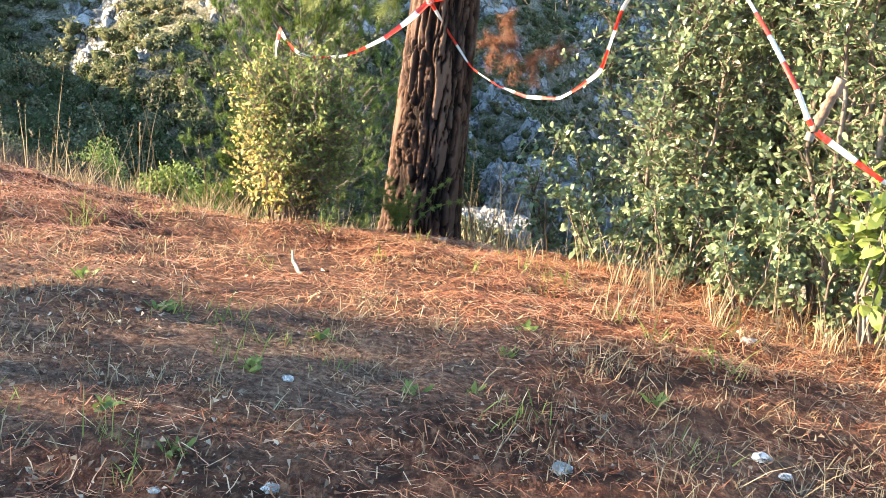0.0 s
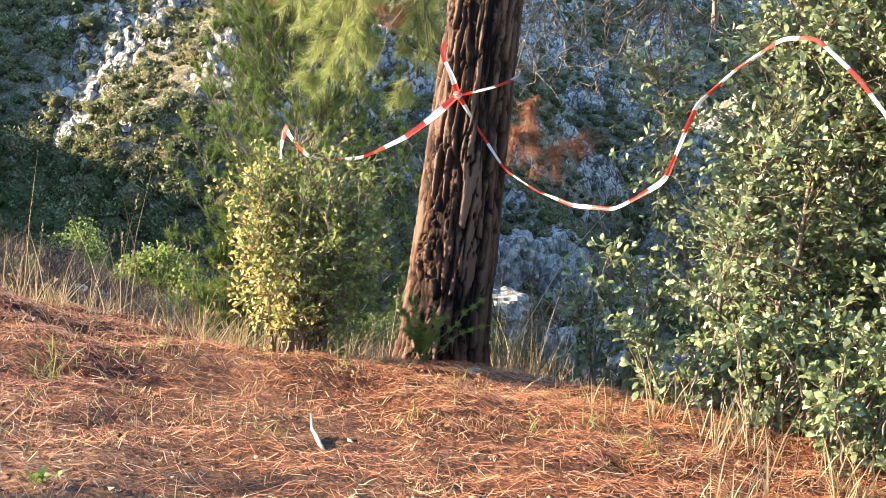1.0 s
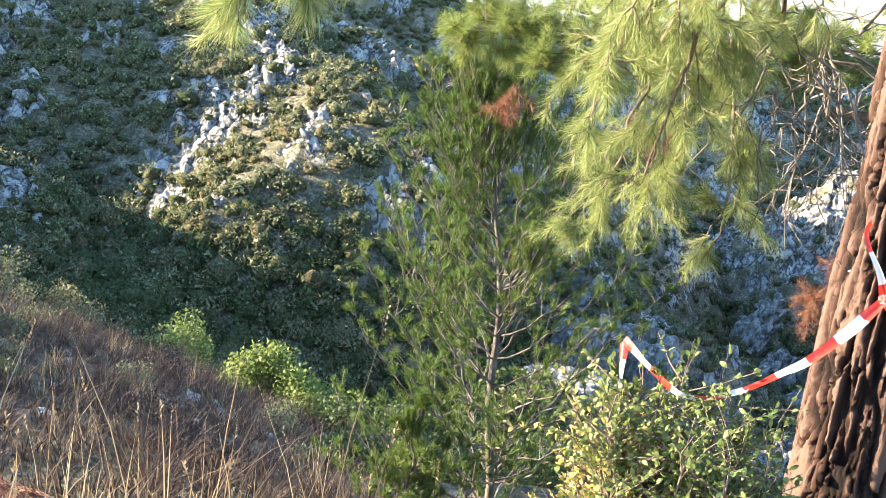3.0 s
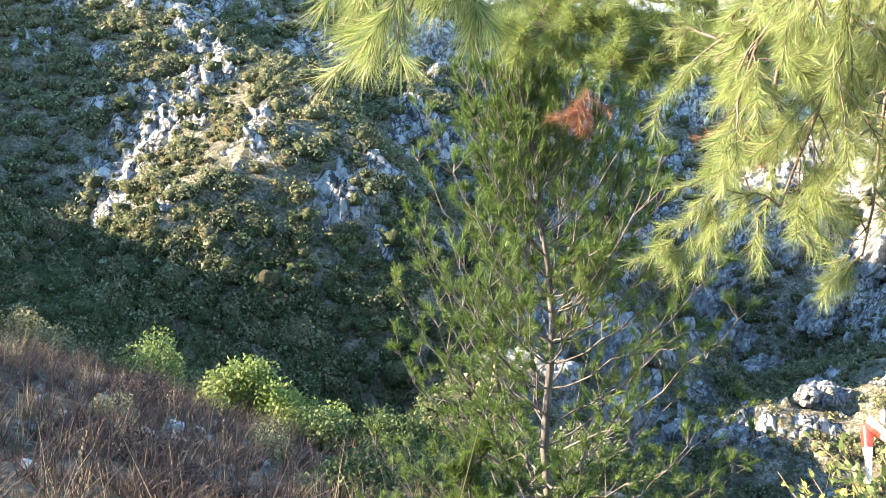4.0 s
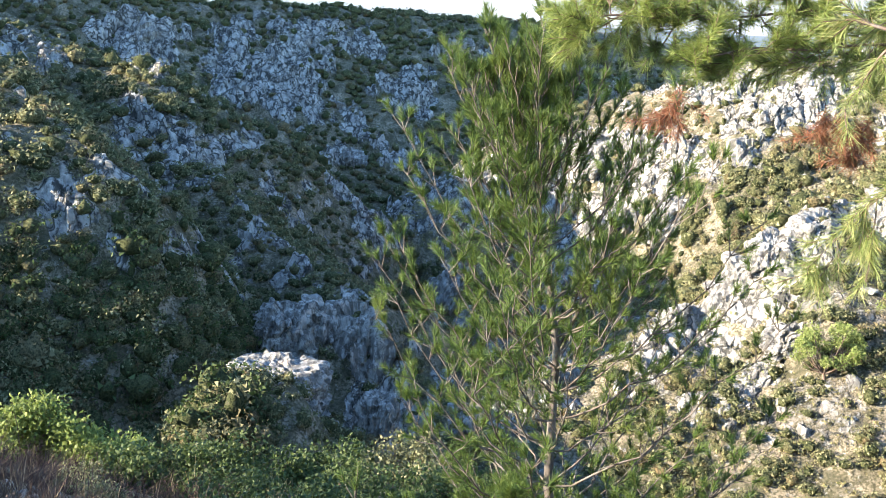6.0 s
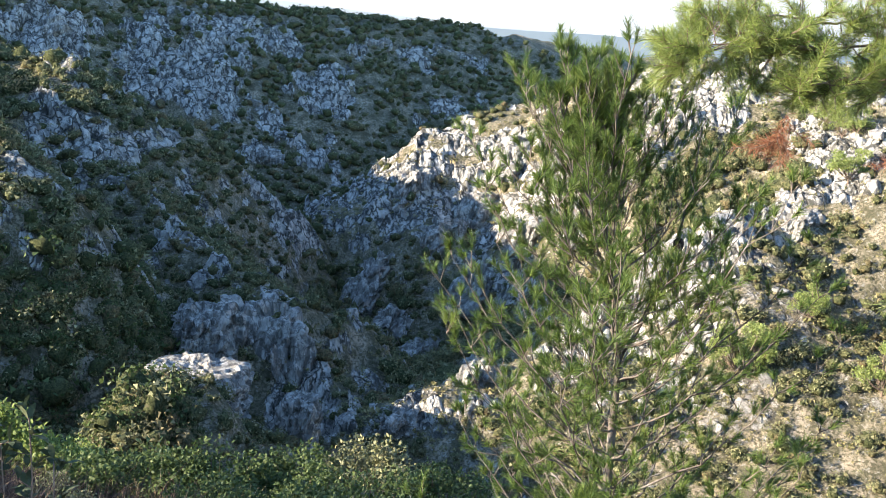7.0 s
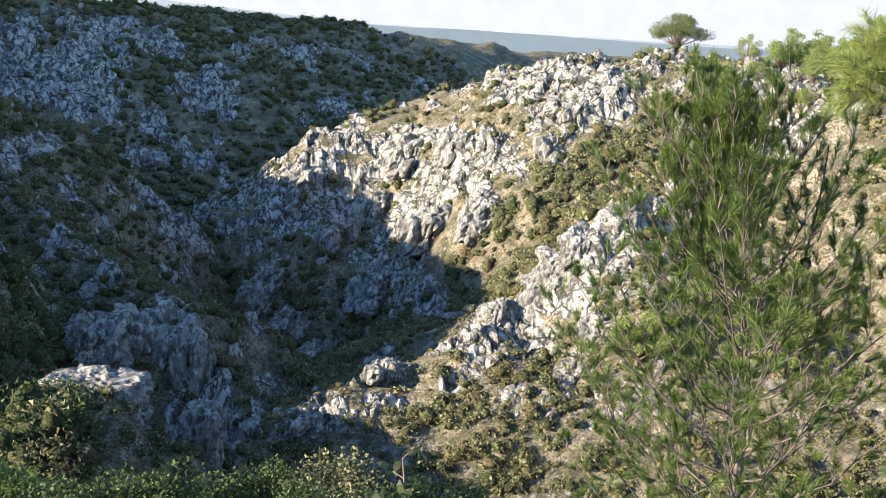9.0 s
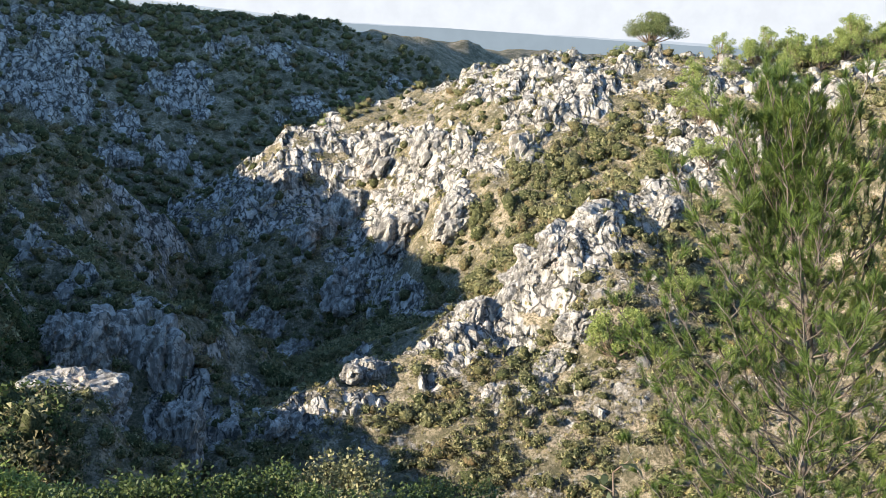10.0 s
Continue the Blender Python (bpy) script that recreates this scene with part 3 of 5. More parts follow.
def shrubs(name, at, radius, leaves, label, leaf=0.16, flat=0.85, mats=None, lobes=5, core=2):
    """Many rounded, uneven bushes as one mesh: lumpy bodies (core: how fine, 0 for none) and loose leaf clumps over them."""
    n = len(at)
    ball, ball_f = (ICO2, ICO2F) if core == 2 else (ICO1, ICO1F)
    lobe = unit(rng.normal(size=(n, lobes, 3)) * (1, 1, 0.6))
    lobe[:, :, 2] = np.abs(lobe[:, :, 2])
    swell = 0.16 + 0.22 * rng.random((n, lobes))
    size = np.stack([0.62 + 0.25 * rng.random(n), 0.62 + 0.25 * rng.random(n), flat * (0.6 + 0.3 * rng.random(n))], -1) * radius[:, None]

    def body(d):
        """How far a bush reaches in the directions d: (bushes, directions, 3)."""
        near = np.clip(np.einsum("nkd,nld->nkl", d, lobe), 0, 1) ** 6
        return 0.78 + np.einsum("nkl,nl->nk", near, swell)

    foot = at + [0, 0, 0.25] * radius[:, None]
    d = np.repeat(ball[None], n, 0)
    cv = d * (body(d) * (1 + 0.2 * rng.normal(size=(n, len(ball)))))[:, :, None] * size[:, None] * 0.6 + foot[:, None]
    cf = ball_f[None] + (np.arange(n) * len(ball))[:, None, None]
    cvf = cv.reshape(-1, 3) if core else np.zeros((0, 3))
    cf = cf.reshape(-1, 3) if core else np.zeros((0, 3), int)
    p = unit(rng.normal(size=(n, leaves, 3)) * (1, 1, 0.9))
    p[:, :, 2] = np.abs(p[:, :, 2]) - 0.15
    c = foot[:, None] + p * (body(p) * (0.72 + 0.45 * rng.random((n, leaves))))[:, :, None] * size[:, None]
    lv, lf = leaf_tris(c.reshape(-1, 3), np.repeat(radius, leaves) * leaf * (0.6 + 0.8 * rng.random(n * leaves)), unit(p.reshape(-1, 3) + 0.55 * rng.normal(size=(n * leaves, 3))))
    faces = np.concatenate([cf, lf + len(cvf)])
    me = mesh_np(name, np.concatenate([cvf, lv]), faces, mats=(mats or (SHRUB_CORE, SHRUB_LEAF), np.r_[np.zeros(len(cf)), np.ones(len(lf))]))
    me.polygons.foreach_set("use_smooth", np.r_[np.ones(len(cf), bool), np.zeros(len(lf), bool)])
    return tagged(new(name, me), label, "shrubs", kind="stuff")


def rocks(name, at, size, label, tall=1.0, mat=None, fine=True):
    """Many angular limestone blocks, each cut flat on several sides, lying along the beds and half sunk in the slope, as one mesh."""
    n = len(at)
    ball, faces = (ICO2, ICO2F) if fine else (ICO1, ICO1F)
    v = np.repeat(ball[None], n, 0) * (1 + 0.06 * rng.normal(size=(n, len(ball), 1)))
    for k in range(8):
        axis = np.eye(3)[k % 3] * (1 if k % 2 else -1) if k < 6 else np.zeros(3)
        cut = unit(axis + rng.normal(size=(n, 1, 3)) * (0.22 if k < 6 else 1.0))
        over = (v * cut).sum(-1, keepdims=True) - ((0.42 if k < 6 else 0.6) + 0.25 * rng.random((n, 1, 1)))
        v = v - cut * np.maximum(0, over)
    s = size[:, None] * np.stack([0.8 + 0.6 * rng.random(n), 0.6 + 0.4 * rng.random(n), tall * (0.6 + 0.9 * rng.random(n))], -1)
    a = 4 * fbm(at[:, 0] / 14, at[:, 1] / 14, seed=77) + 0.35 * rng.normal(size=n)
    v = v * s[:, None]
    v[..., 0] += 0.4 * v[..., 2]
    v = np.stack([v[..., 0] * np.cos(a)[:, None] - v[..., 1] * np.sin(a)[:, None], v[..., 0] * np.sin(a)[:, None] + v[..., 1] * np.cos(a)[:, None], v[..., 2]], -1)
    me = mesh_np(name, (v + at[:, None]).reshape(-1, 3), (faces[None] + (np.arange(n) * len(ball))[:, None, None]).reshape(-1, 3), mat or LIMESTONE)
    return tagged(new(name, me), label, "rocks", kind="stuff")


def scatter(n, az, dist):
    """n random places in a wedge seen from the bank, even over the plan."""
    a = np.radians(rng.uniform(az[0], az[1], n))
    r = np.sqrt(rng.uniform(dist[0] ** 2, dist[1] ** 2, n))
    x, y = CENTRE[0] + r * np.sin(a), CENTRE[1] + r * np.cos(a)
    z, rock = terrain(x, y)
    return x, y, z, rock


def sunny(x, y):
    """The drier flanks east of the stream bed carry thinner scrub."""
    return (x > 18 + 0.12 * (y - 100)) & (y < 230)


for _lo, _hi, _n, _leaves, _size in ((38, 115, 6400, 90, 1.1), (115, 180, 8200, 52, 1.3), (180, 330, 16500, 22, 1.75)):
    _x, _y, _z, _rk = scatter(_n, (-36, 52), (_lo, _hi))
    _keep = (rng.random(_n) > _rk * np.where(_y > 225, 0.97, 0.85)) & (rng.random(_n) < np.where((_x < -2) & (_y < 200), 0.9, 1.0)) & (~sunny(_x, _y) | (fbm(_x / 7, _y / 7, seed=91) > np.where(_y < 104, 0.36, np.where(_y < 126, 0.47, 0.44))))
    _p = np.stack([_x, _y, _z], -1)[_keep]
    _rad = _size * np.exp(np.clip(0.42 * rng.normal(size=len(_p)), -0.8, 0.55)) * np.where(sunny(_p[:, 0], _p[:, 1]), np.where(_p[:, 1] < 118, 1.05, 0.78), 1.0) * np.where((_p[:, 0] < -2) & (_p[:, 1] < 200), 1.25, 1.0)
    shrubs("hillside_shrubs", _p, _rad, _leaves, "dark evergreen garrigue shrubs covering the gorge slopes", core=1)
_x, _y, _z, _rk = scatter(10000, (-24, 40), (82, 225))
_keep = rng.random(10000) < valley_wood(_x, _y, _z) * 0.8
shrubs("valley_trees", np.stack([_x, _y, _z], -1)[_keep], 1.9 * np.exp(0.25 * rng.normal(size=int(_keep.sum()))), 84, "green wood along the valley floor and its gully", 0.15, 1.15, core=1)
_x, _y, _z, _rk = scatter(2600, (-26, 3), (76, 118))
_keep = rng.random(2600) < 0.7 * smooth(-15, -23, _z)
shrubs("valley_trees", np.stack([_x, _y, _z], -1)[_keep], 1.5 * np.exp(0.3 * rng.normal(size=int(_keep.sum()))), 70, "dark green wood at the foot of the shaded hill", 0.15, 1.2, mats=(SHRUB_CORE, DEEP_LEAF), core=1)
_x, _y, _z, _rk = scatter(11000, (-34, 25), (60, 200))
_keep = ~sunny(_x, _y) & (rng.random(11000) > _rk * 0.8)
shrubs("low_scrub", np.stack([_x, _y, _z], -1)[_keep], 0.5 * np.exp(0.35 * rng.normal(size=int(_keep.sum()))), 14, "low olive-brown scrub and herbs between the bushes", 0.42, mats=(SHRUB_CORE, SCRUB_LEAF), lobes=3, core=0)
_x, _y, _z, _rk = scatter(13000, (8, 52), (70, 205))
_keep = sunny(_x, _y) & (rng.random(13000) > _rk * 0.5)
shrubs("low_scrub", np.stack([_x, _y, _z], -1)[_keep], 0.42 * np.exp(0.35 * rng.normal(size=int(_keep.sum()))), 16, "low dry olive-brown scrub and grass tufts on the sunny flanks", 0.5, mats=(SHRUB_CORE, SCRUB_LEAF), lobes=3, core=0)

for _lo, _hi, _n, _size in ((60, 130, 6000, 0.5), (130, 190, 7000, 0.65), (190, 330, 5000, 1.1)):
    _x, _y, _z, _rk = scatter(_n, (-36, 52), (_lo, _hi))
    _keep = rng.random(_n) < _rk * 0.30 + 0.015
    _p = np.stack([_x, _y, _z - 0.25 * _size], -1)[_keep]
    rocks("limestone_outcrops", _p, _size * np.exp(np.clip(0.5 * rng.normal(size=len(_p)), -1, 0.65)), "pale grey weathered limestone outcrops on the slopes", 1.0, None, _hi < 200)

# ---- cliffs and outcrops that stand out ----
def cells3(p, seed):
    """Cellular noise in space: the nearest cell's random height with a random tilt, and the gap to the next cell."""
    base = np.floor(p).astype(np.int64)
    d1, d2, h = np.full(len(p), 9.0), np.full(len(p), 9.0), np.zeros(len(p))
    for o in itertools.product((-1, 0, 1), repeat=3):
        c = base + o
        r = [_lattice(c[:, 0], c[:, 1], c[:, 2] * 7 + k, seed) for k in range(7)]
        e = p - c - np.stack(r[:3], -1)
        d = np.sqrt((e * e).sum(1))
        v = r[3] + 0.9 * ((r[4] - 0.5) * e[:, 0] + (r[5] - 0.5) * e[:, 1] + (r[6] - 0.5) * e[:, 2])
        near = d < d1
        d2 = np.where(near, d1, np.minimum(d2, d))
        h, d1 = np.where(near, v, h), np.where(near, d, d1)
    return h, d2 - d1


CRAG, CRAGF = ico(5)


def outcrop(at, half, turn, label, lean=0.0, strata=0.0):
    """A limestone outcrop: one craggy body, broken by joints and beds into angular faces, its foot sunk in the slope."""
    half = np.asarray(half, float) * (1.12, 1.25, 1.0)
    ball, faces = CRAG, CRAGF
    k = 3.2 if not strata else 5.0
    body = ball / ((np.abs(ball) ** k).sum(1, keepdims=True) ** (1 / k))
    q = body * half * (0.9 if not strata else 1.0)
    size = max(0.5, half.mean())
    shift = np.array([at[0] * 1.7, at[1] * 0.9, at[2]])
    warp = 0.35 * (np.stack([fbm(q[:, 0] / size + n * 3.1, q[:, 1] / size, q[:, 2] / size, 3, seed=50 + n) for n in range(3)], -1) - 0.5)
    shape = np.array([0.62, 0.75, 1.05]) if not strata else np.array([0.9, 0.9, 0.34])
    h1, e1 = cells3((q / size + warp) / shape + shift, 61)
    h2, e2 = cells3((q / size + warp) / (shape * 0.45) + shift, 62)
    h3, e3 = cells3((q / size) / (shape * 0.2) + shift, 63)
    lump = fbm(q[:, 0] / size * 1.1 + at[0], q[:, 1] / size * 1.1 + at[1], q[:, 2] / size * 0.8, 3, seed=64) - 0.5
    soft = 0.2 if strata else 1.0
    fine = 0.5 if strata else 1.0
    push = soft * (0.55 * lump + 0.42 * (h1 - 0.5)) + fine * (0.20 * (h2 - 0.5) + 0.02 * (h3 - 0.5))
    push = push - 0.13 * (1 - smooth(0, 0.12, e1)) - 0.07 * (1 - smooth(0, 0.16, e2)) - 0.025 * (1 - smooth(0, 0.2, e3))
    v = q + unit(body * (1, 1, 0.7)) * (push * size)[:, None]
    v[:, 0] += lean * v[:, 2]
    c, s_ = math.cos(turn), math.sin(turn)
    v = np.stack([v[:, 0] * c - v[:, 1] * s_, v[:, 0] * s_ + v[:, 1] * c, v[:, 2]], -1)
    ob = new("rock_outcrop", mesh_np("rock_outcrop", v, faces, LIMESTONE))
    ob.location = (at[0], at[1] + 0.35 * half[1], at[2] - (0.1 if strata else 0.4) * half[2])
    return tagged(ob, label, "rock", "outcrops of the gorge")


for _at, _half, _turn, _lean, _str, _label in (
        ((2.6, 101.9, -30.7), (4.3, 3.0, 2.8), -0.45, 0.0, 0.5, "flat-topped limestone knob with level beds above scrub"),
        ((11.9, 100.2, -34.6), (1.75, 1.7, 4.2), -0.45, 0.05, 0.35, "upright blocky limestone pillar at the gorge's lip"),
        ((8.2, 119.6, -30.8), (4.4, 3.2, 6.3), 0.3, 0.1, 0.0, "dark shaded limestone cliff above the stream bed"),
        ((12.8, 119.3, -31.7), (3.3, 3.1, 7.1), 0.1, -0.1, 0.0, "dark shaded limestone cliff above the stream bed"),
        ((3.8, 119.4, -28.8), (3.0, 3.0, 4.4), 0.6, 0.2, 0.0, "shaded limestone rib in scrub"),
        ((72.4, 147.0, -12.3), (3.4, 3.0, 5.3), 0.5, 0.4, 0.0, "pale cracked limestone cliff in low sun"),
        ((64.4, 184.3, -15.0), (4.6, 3.1, 4.6), 0.5, 0.5, 0.0, "smooth leaning limestone slab in low sun"),
        ((66.5, 170.8, -13.0), (3.3, 2.7, 3.7), 0.3, 0.3, 0.0, "pale cracked limestone face in low sun"),
        ((46.1, 191.2, -22.0), (3.8, 3.0, 4.0), 0.3, 0.3, 0.0, "pale limestone nose of the spur"),
        ((49.3, 181.4, -30.2), (5.3, 3.5, 5.3), 0.4, 0.3, 0.0, "half-shaded limestone cliff band"),
        ((58.3, 183.7, -25.1), (5.2, 3.3, 4.5), 0.2, 0.3, 0.0, "half-shaded limestone cliff band"),
        ((58.9, 160.2, -24.9), (5.1, 3.1, 4.2), 0.3, 0.3, 0.0, "half-shaded limestone cliff band"),
        ((62.7, 149.0, -20.4), (4.3, 3.0, 4.3), 0.4, 0.25, 0.0, "half-shaded limestone cliff band"),
        ((52.3, 166.3, -34.7), (4.7, 3.4, 4.5), 0.6, 0.4, 0.0, "shaded limestone buttress above the stream"),
        ((38.2, 180.8, -36.8), (5.1, 3.6, 6.1), 0.5, 0.4, 0.0, "shaded limestone buttress above the stream"),
        ((38.0, 172.4, -44.1), (4.6, 3.5, 6.1), 0.5, 0.4, 0.0, "shaded limestone buttress above the stream"),
        ((43.4, 166.1, -46.6), (4.2, 3.2, 4.2), 0.4, 0.5, 0.0, "shaded limestone buttress above the stream"),
        ((79.3, 151.7, -5.7), (4.3, 2.3, 2.5), 0.6, 0.2, 0.0, "pale limestone crags under the crest"),
        ((93.7, 146.5, -1.4), (4.3, 2.3, 2.3), 0.3, 0.2, 0.0, "pale limestone crags under the crest"),
        ((54.0, 111.0, -21.9), (2.9, 2.5, 4.5), 0.6, 0.45, 0.0, "sunlit white limestone fin"),
        ((56.2, 109.5, -18.8), (2.8, 2.2, 2.8), 0.5, 0.45, 0.0, "sunlit white limestone fin"),
        ((61.4, 109.5, -16.0), (3.0, 2.1, 2.3), 0.4, 0.4, 0.0, "sunlit white limestone crags"),
        ((47.5, 112.6, -27.0), (2.2, 1.9, 2.7), 0.4, 0.3, 0.0, "sunlit white limestone block"),
        ((47.0, 97.0, -31.5), (2.8, 1.8, 1.8), 0.9, 0.6, 0.0, "tilted white limestone blocks on the slope"),
        ((51.0, 99.6, -29.5), (2.5, 1.8, 2.2), 0.7, 0.5, 0.0, "tilted white limestone blocks on the slope"),
        ((43.5, 98.5, -32.0), (2.0, 1.5, 1.7), 0.8, 0.6, 0.0, "tilted white limestone blocks on the slope"),
        ((54.7, 101.0, -25.4), (2.9, 1.9, 1.8), 0.5, 0.4, 0.0, "sunlit white limestone ledge"),
        ((33.2, 109.0, -31.5), (2.6, 1.5, 1.0), 0.4, 0.3, 0.0, "sunlit white limestone ledge"),
        ((22.3, 104.2, -35.1), (2.1, 1.6, 1.6), 0.4, 0.2, 0.0, "limestone ledge at the spur's foot"),
        ((70.7, 110.6, -15.0), (3.0, 2.2, 2.2), 0.4, 0.4, 0.0, "sunlit white limestone crags"),
        ((-40.0, 139.3, -5.9), (2.2, 1.6, 1.8), 0.3, 0.3, 0.0, "pale limestone crag on the hilltop"),
        ((-19, 280, -2), (6.0, 4.0, 7.0), 0.3, 0.2, 0.0, "pale grey cliff on the far wall"),
        ((-7.6, 278, -8), (6.5, 4.0, 7.0), 0.3, 0.2, 0.0, "pale grey cliff on the far wall"),
        ((61.4, 298, 1.2), (4.2, 3.0, 3.6), 0.3, 0.2, 0.0, "warm-lit crag under the far rim"),
        ((24.4, 251.4, -25.6), (6.9, 4.8, 4.8), 0.2, 0.1, 0.0, "smooth grey cliff foot of the far wall"),
        ((22.9, 291, 0), (6.5, 4.0, 7.0), 0.3, 0.3, 0.0, "pale grey cliff on the far wall"),
        ((10.3, 279, -7), (6.0, 4.0, 6.0), 0.3, 0.3, 0.0, "pale grey cliff on the far wall"),
        ((26.5, 267, -17), (6.5, 4.0, 6.0), 0.3, 0.3, 0.0, "pale grey cliff on the far wall"),
        ((49.5, 301, 3), (4.0, 3.5, 4.5), 0.3, 0.3, 0.0, "pale grey cliff on the far wall"),
        ((88.3, 290, -9.5), (6.0, 4.0, 4.2), 0.3, 0.3, 0.0, "pale grey cliff on the far wall"),
        ((32.2, 281, -8.5), (5.0, 4.0, 6.0), 0.3, 0.3, 0.0, "pale grey cliff on the far wall")):
    _o = outcrop(_at, _half, _turn, _label, _lean, _str)

# ---- trees on the crests ----
def crest_pine(at, height, spread, label, trunk=0.35, clumps=16, tris=60, flat=0.45, mat=None, dome=False):
    """A far pine: a leaning trunk with limbs, and a crown of separate needle clumps."""
    tree = thing("crest_pine", tuple(at), label, "tree", "pines on the crests")
    wood_p, lf = Pile(), Pile()
    fork = np.array([rng.normal() * 0.05 * height, rng.normal() * 0.05 * height, height * trunk])
    wood_p.add(*tube(curve((0, 0, -0.4), fork, n=5), np.linspace(0.035, 0.024, 5) * height, 7))
    for _ in range(clumps):
        a, r = rng.random() * 6.283, math.sqrt(rng.random())
        c = np.array([math.cos(a) * r * spread, math.sin(a) * r * spread, height * (trunk + (1 - trunk) * (0.25 + 0.68 * rng.random() * math.sqrt(1.05 - r * r)))])
        if dome:
            c[2] = height * (0.46 + 0.46 * math.sqrt(1.02 - r * r) * (0.25 + 0.8 * rng.random()))
        wood_p.add(*tube(curve(fork, c, -0.05 * height, n=5), np.linspace(0.014, 0.004, 5) * height, 5))
        p = unit(rng.normal(size=(tris, 3))) * (rng.random((tris, 1)) ** 0.4) * np.array([1, 1, flat]) * spread * (0.26 + 0.14 * rng.random()) + c
        lf.add(*leaf_tris(p, spread * (0.042 if dome else 0.08) * (0.6 + 0.8 * rng.random(tris))))
    part("trunk", wood_p.mesh("trunk", TWIG, True), None, tree)
    part("crown", lf.mesh("crown", mat or PINE_CROWN), None, tree)
    return tree


def far_z(x, y):
    return float(terrain(np.array([float(x)]), np.array([float(y)]))[0][0])


crest_pine((99.6, 158.5, far_z(99.6, 158.5) - 0.2), 8.2, 4.5, "umbrella-shaped pine alone on the hill's crest", 0.34, 34, 520, 0.55, OLIVE_CROWN, True)
for _k in range(26):
    _s = rng.random()
    _x, _y = 104 + 34 * _s + rng.normal(), 141 - 12 * _s + 3 * rng.normal()
    crest_pine((_x, _y, far_z(_x, _y) - 0.2), 4.2 + 2.6 * rng.random(), 1.7 + 0.9 * rng.random(), "light green pine in the wood on the ridge", 0.12, 20, 170, 0.8)
for _x, _y, _h, _s in ((117.6, 135.7, 4.6, 2.0), (113.8, 136.8, 4.0, 1.9), (122.2, 134.3, 4.4, 2.0), (127.0, 134.0, 4.8, 2.2), (121.0, 129.9, 4.2, 1.9), (110.9, 142.0, 3.4, 1.7), (130.6, 129.6, 5.2, 2.2), (97.6, 101.5, 3.5, 1.6), (93.3, 139.4, 5.0, 2.4), (90.0, 135.3, 4.4, 2.2), (90.6, 132.1, 4.4, 2.1), (91.4, 130.6, 4.6, 2.3), (96.3, 141.5, 4.4, 2.0), (99.8, 138.2, 3.3, 1.8), (95.5, 161, 2.6, 1.2), (56.3, 201.1, 2.2, 0.8), (85.3, 276.7, 4.2, 1.1), (92.1, 279.9, 3.4, 1.3), (104.3, 131.5, 4.3, 2.0), (87.9, 114.3, 3.6, 1.9)):
    crest_pine((_x, _y, far_z(_x, _y) - 0.2), _h, _s, "light green pine on the ridge", 0.12, 18, 160, 0.8)
for _x, _y, _h, _s in ((54.0, 94.0, 6.7, 2.8), (56.1, 94.4, 4.6, 2.0), (63.4, 97.1, 4.3, 1.9), (78.0, 113.0, 5.0, 2.4), (65.4, 87.2, 5.1, 2.3), (71.7, 89.5, 4.1, 2.0)):
    crest_pine((_x, _y, far_z(_x, _y) - 0.2), _h, _s, "bright green young pine on the sunny slope", 0.12, 18, 220, 0.8)

# ---- the distance ----
_a = np.radians(np.linspace(-50, 62, 160))
_deg = np.degrees(_a)
# Two ridges and a sky ring that glow; haze is in their colour.
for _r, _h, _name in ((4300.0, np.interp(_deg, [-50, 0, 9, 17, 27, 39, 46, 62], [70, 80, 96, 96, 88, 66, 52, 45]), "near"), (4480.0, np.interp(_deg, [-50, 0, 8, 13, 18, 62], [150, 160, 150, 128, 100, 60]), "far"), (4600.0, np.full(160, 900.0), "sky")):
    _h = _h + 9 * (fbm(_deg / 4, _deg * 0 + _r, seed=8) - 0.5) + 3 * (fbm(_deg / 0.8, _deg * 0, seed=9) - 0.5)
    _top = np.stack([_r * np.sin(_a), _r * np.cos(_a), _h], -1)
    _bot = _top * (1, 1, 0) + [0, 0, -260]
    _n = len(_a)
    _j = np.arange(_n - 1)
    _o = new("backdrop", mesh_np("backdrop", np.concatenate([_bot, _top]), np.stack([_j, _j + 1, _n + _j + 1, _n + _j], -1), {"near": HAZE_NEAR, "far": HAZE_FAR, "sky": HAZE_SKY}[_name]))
    tagged(_o, "glowing backdrop that paints pale haze over the low sky" if _name == "sky" else "glowing backdrop ridge with blue haze painted into its colour", "sky" if _name == "sky" else "hills", kind="structure")

# ---- the big pine ----
def bark_material():
    m, nt, b = material("pine_bark", 0.9, 0.15)
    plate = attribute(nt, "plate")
    # Dark furrows, pale plates: bark tone with shade and sun contrast painted in.
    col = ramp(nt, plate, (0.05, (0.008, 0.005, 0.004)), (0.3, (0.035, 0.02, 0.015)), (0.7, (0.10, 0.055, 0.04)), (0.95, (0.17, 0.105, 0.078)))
    col = mix(nt, ramp(nt, noise_tex(nt, 22, 5, 0.7, (1, 1, 0.3), "world"), (0.52, 0.0), (0.74, 0.6)), col, (0.13, 0.08, 0.06))
    col = mix(nt, ramp(nt, noise_tex(nt, 3, 3, kind="world"), (0.5, 0.0), (0.7, 0.4)), col, (0.06, 0.03, 0.022))
    nt.links.new(col, b.inputs["Base Color"])
    bump(nt, b, noise_tex(nt, 70, 5, 0.75, (1, 1, 0.45), "world"), 1.0, 0.014)
    return m


BARK = bark_material()


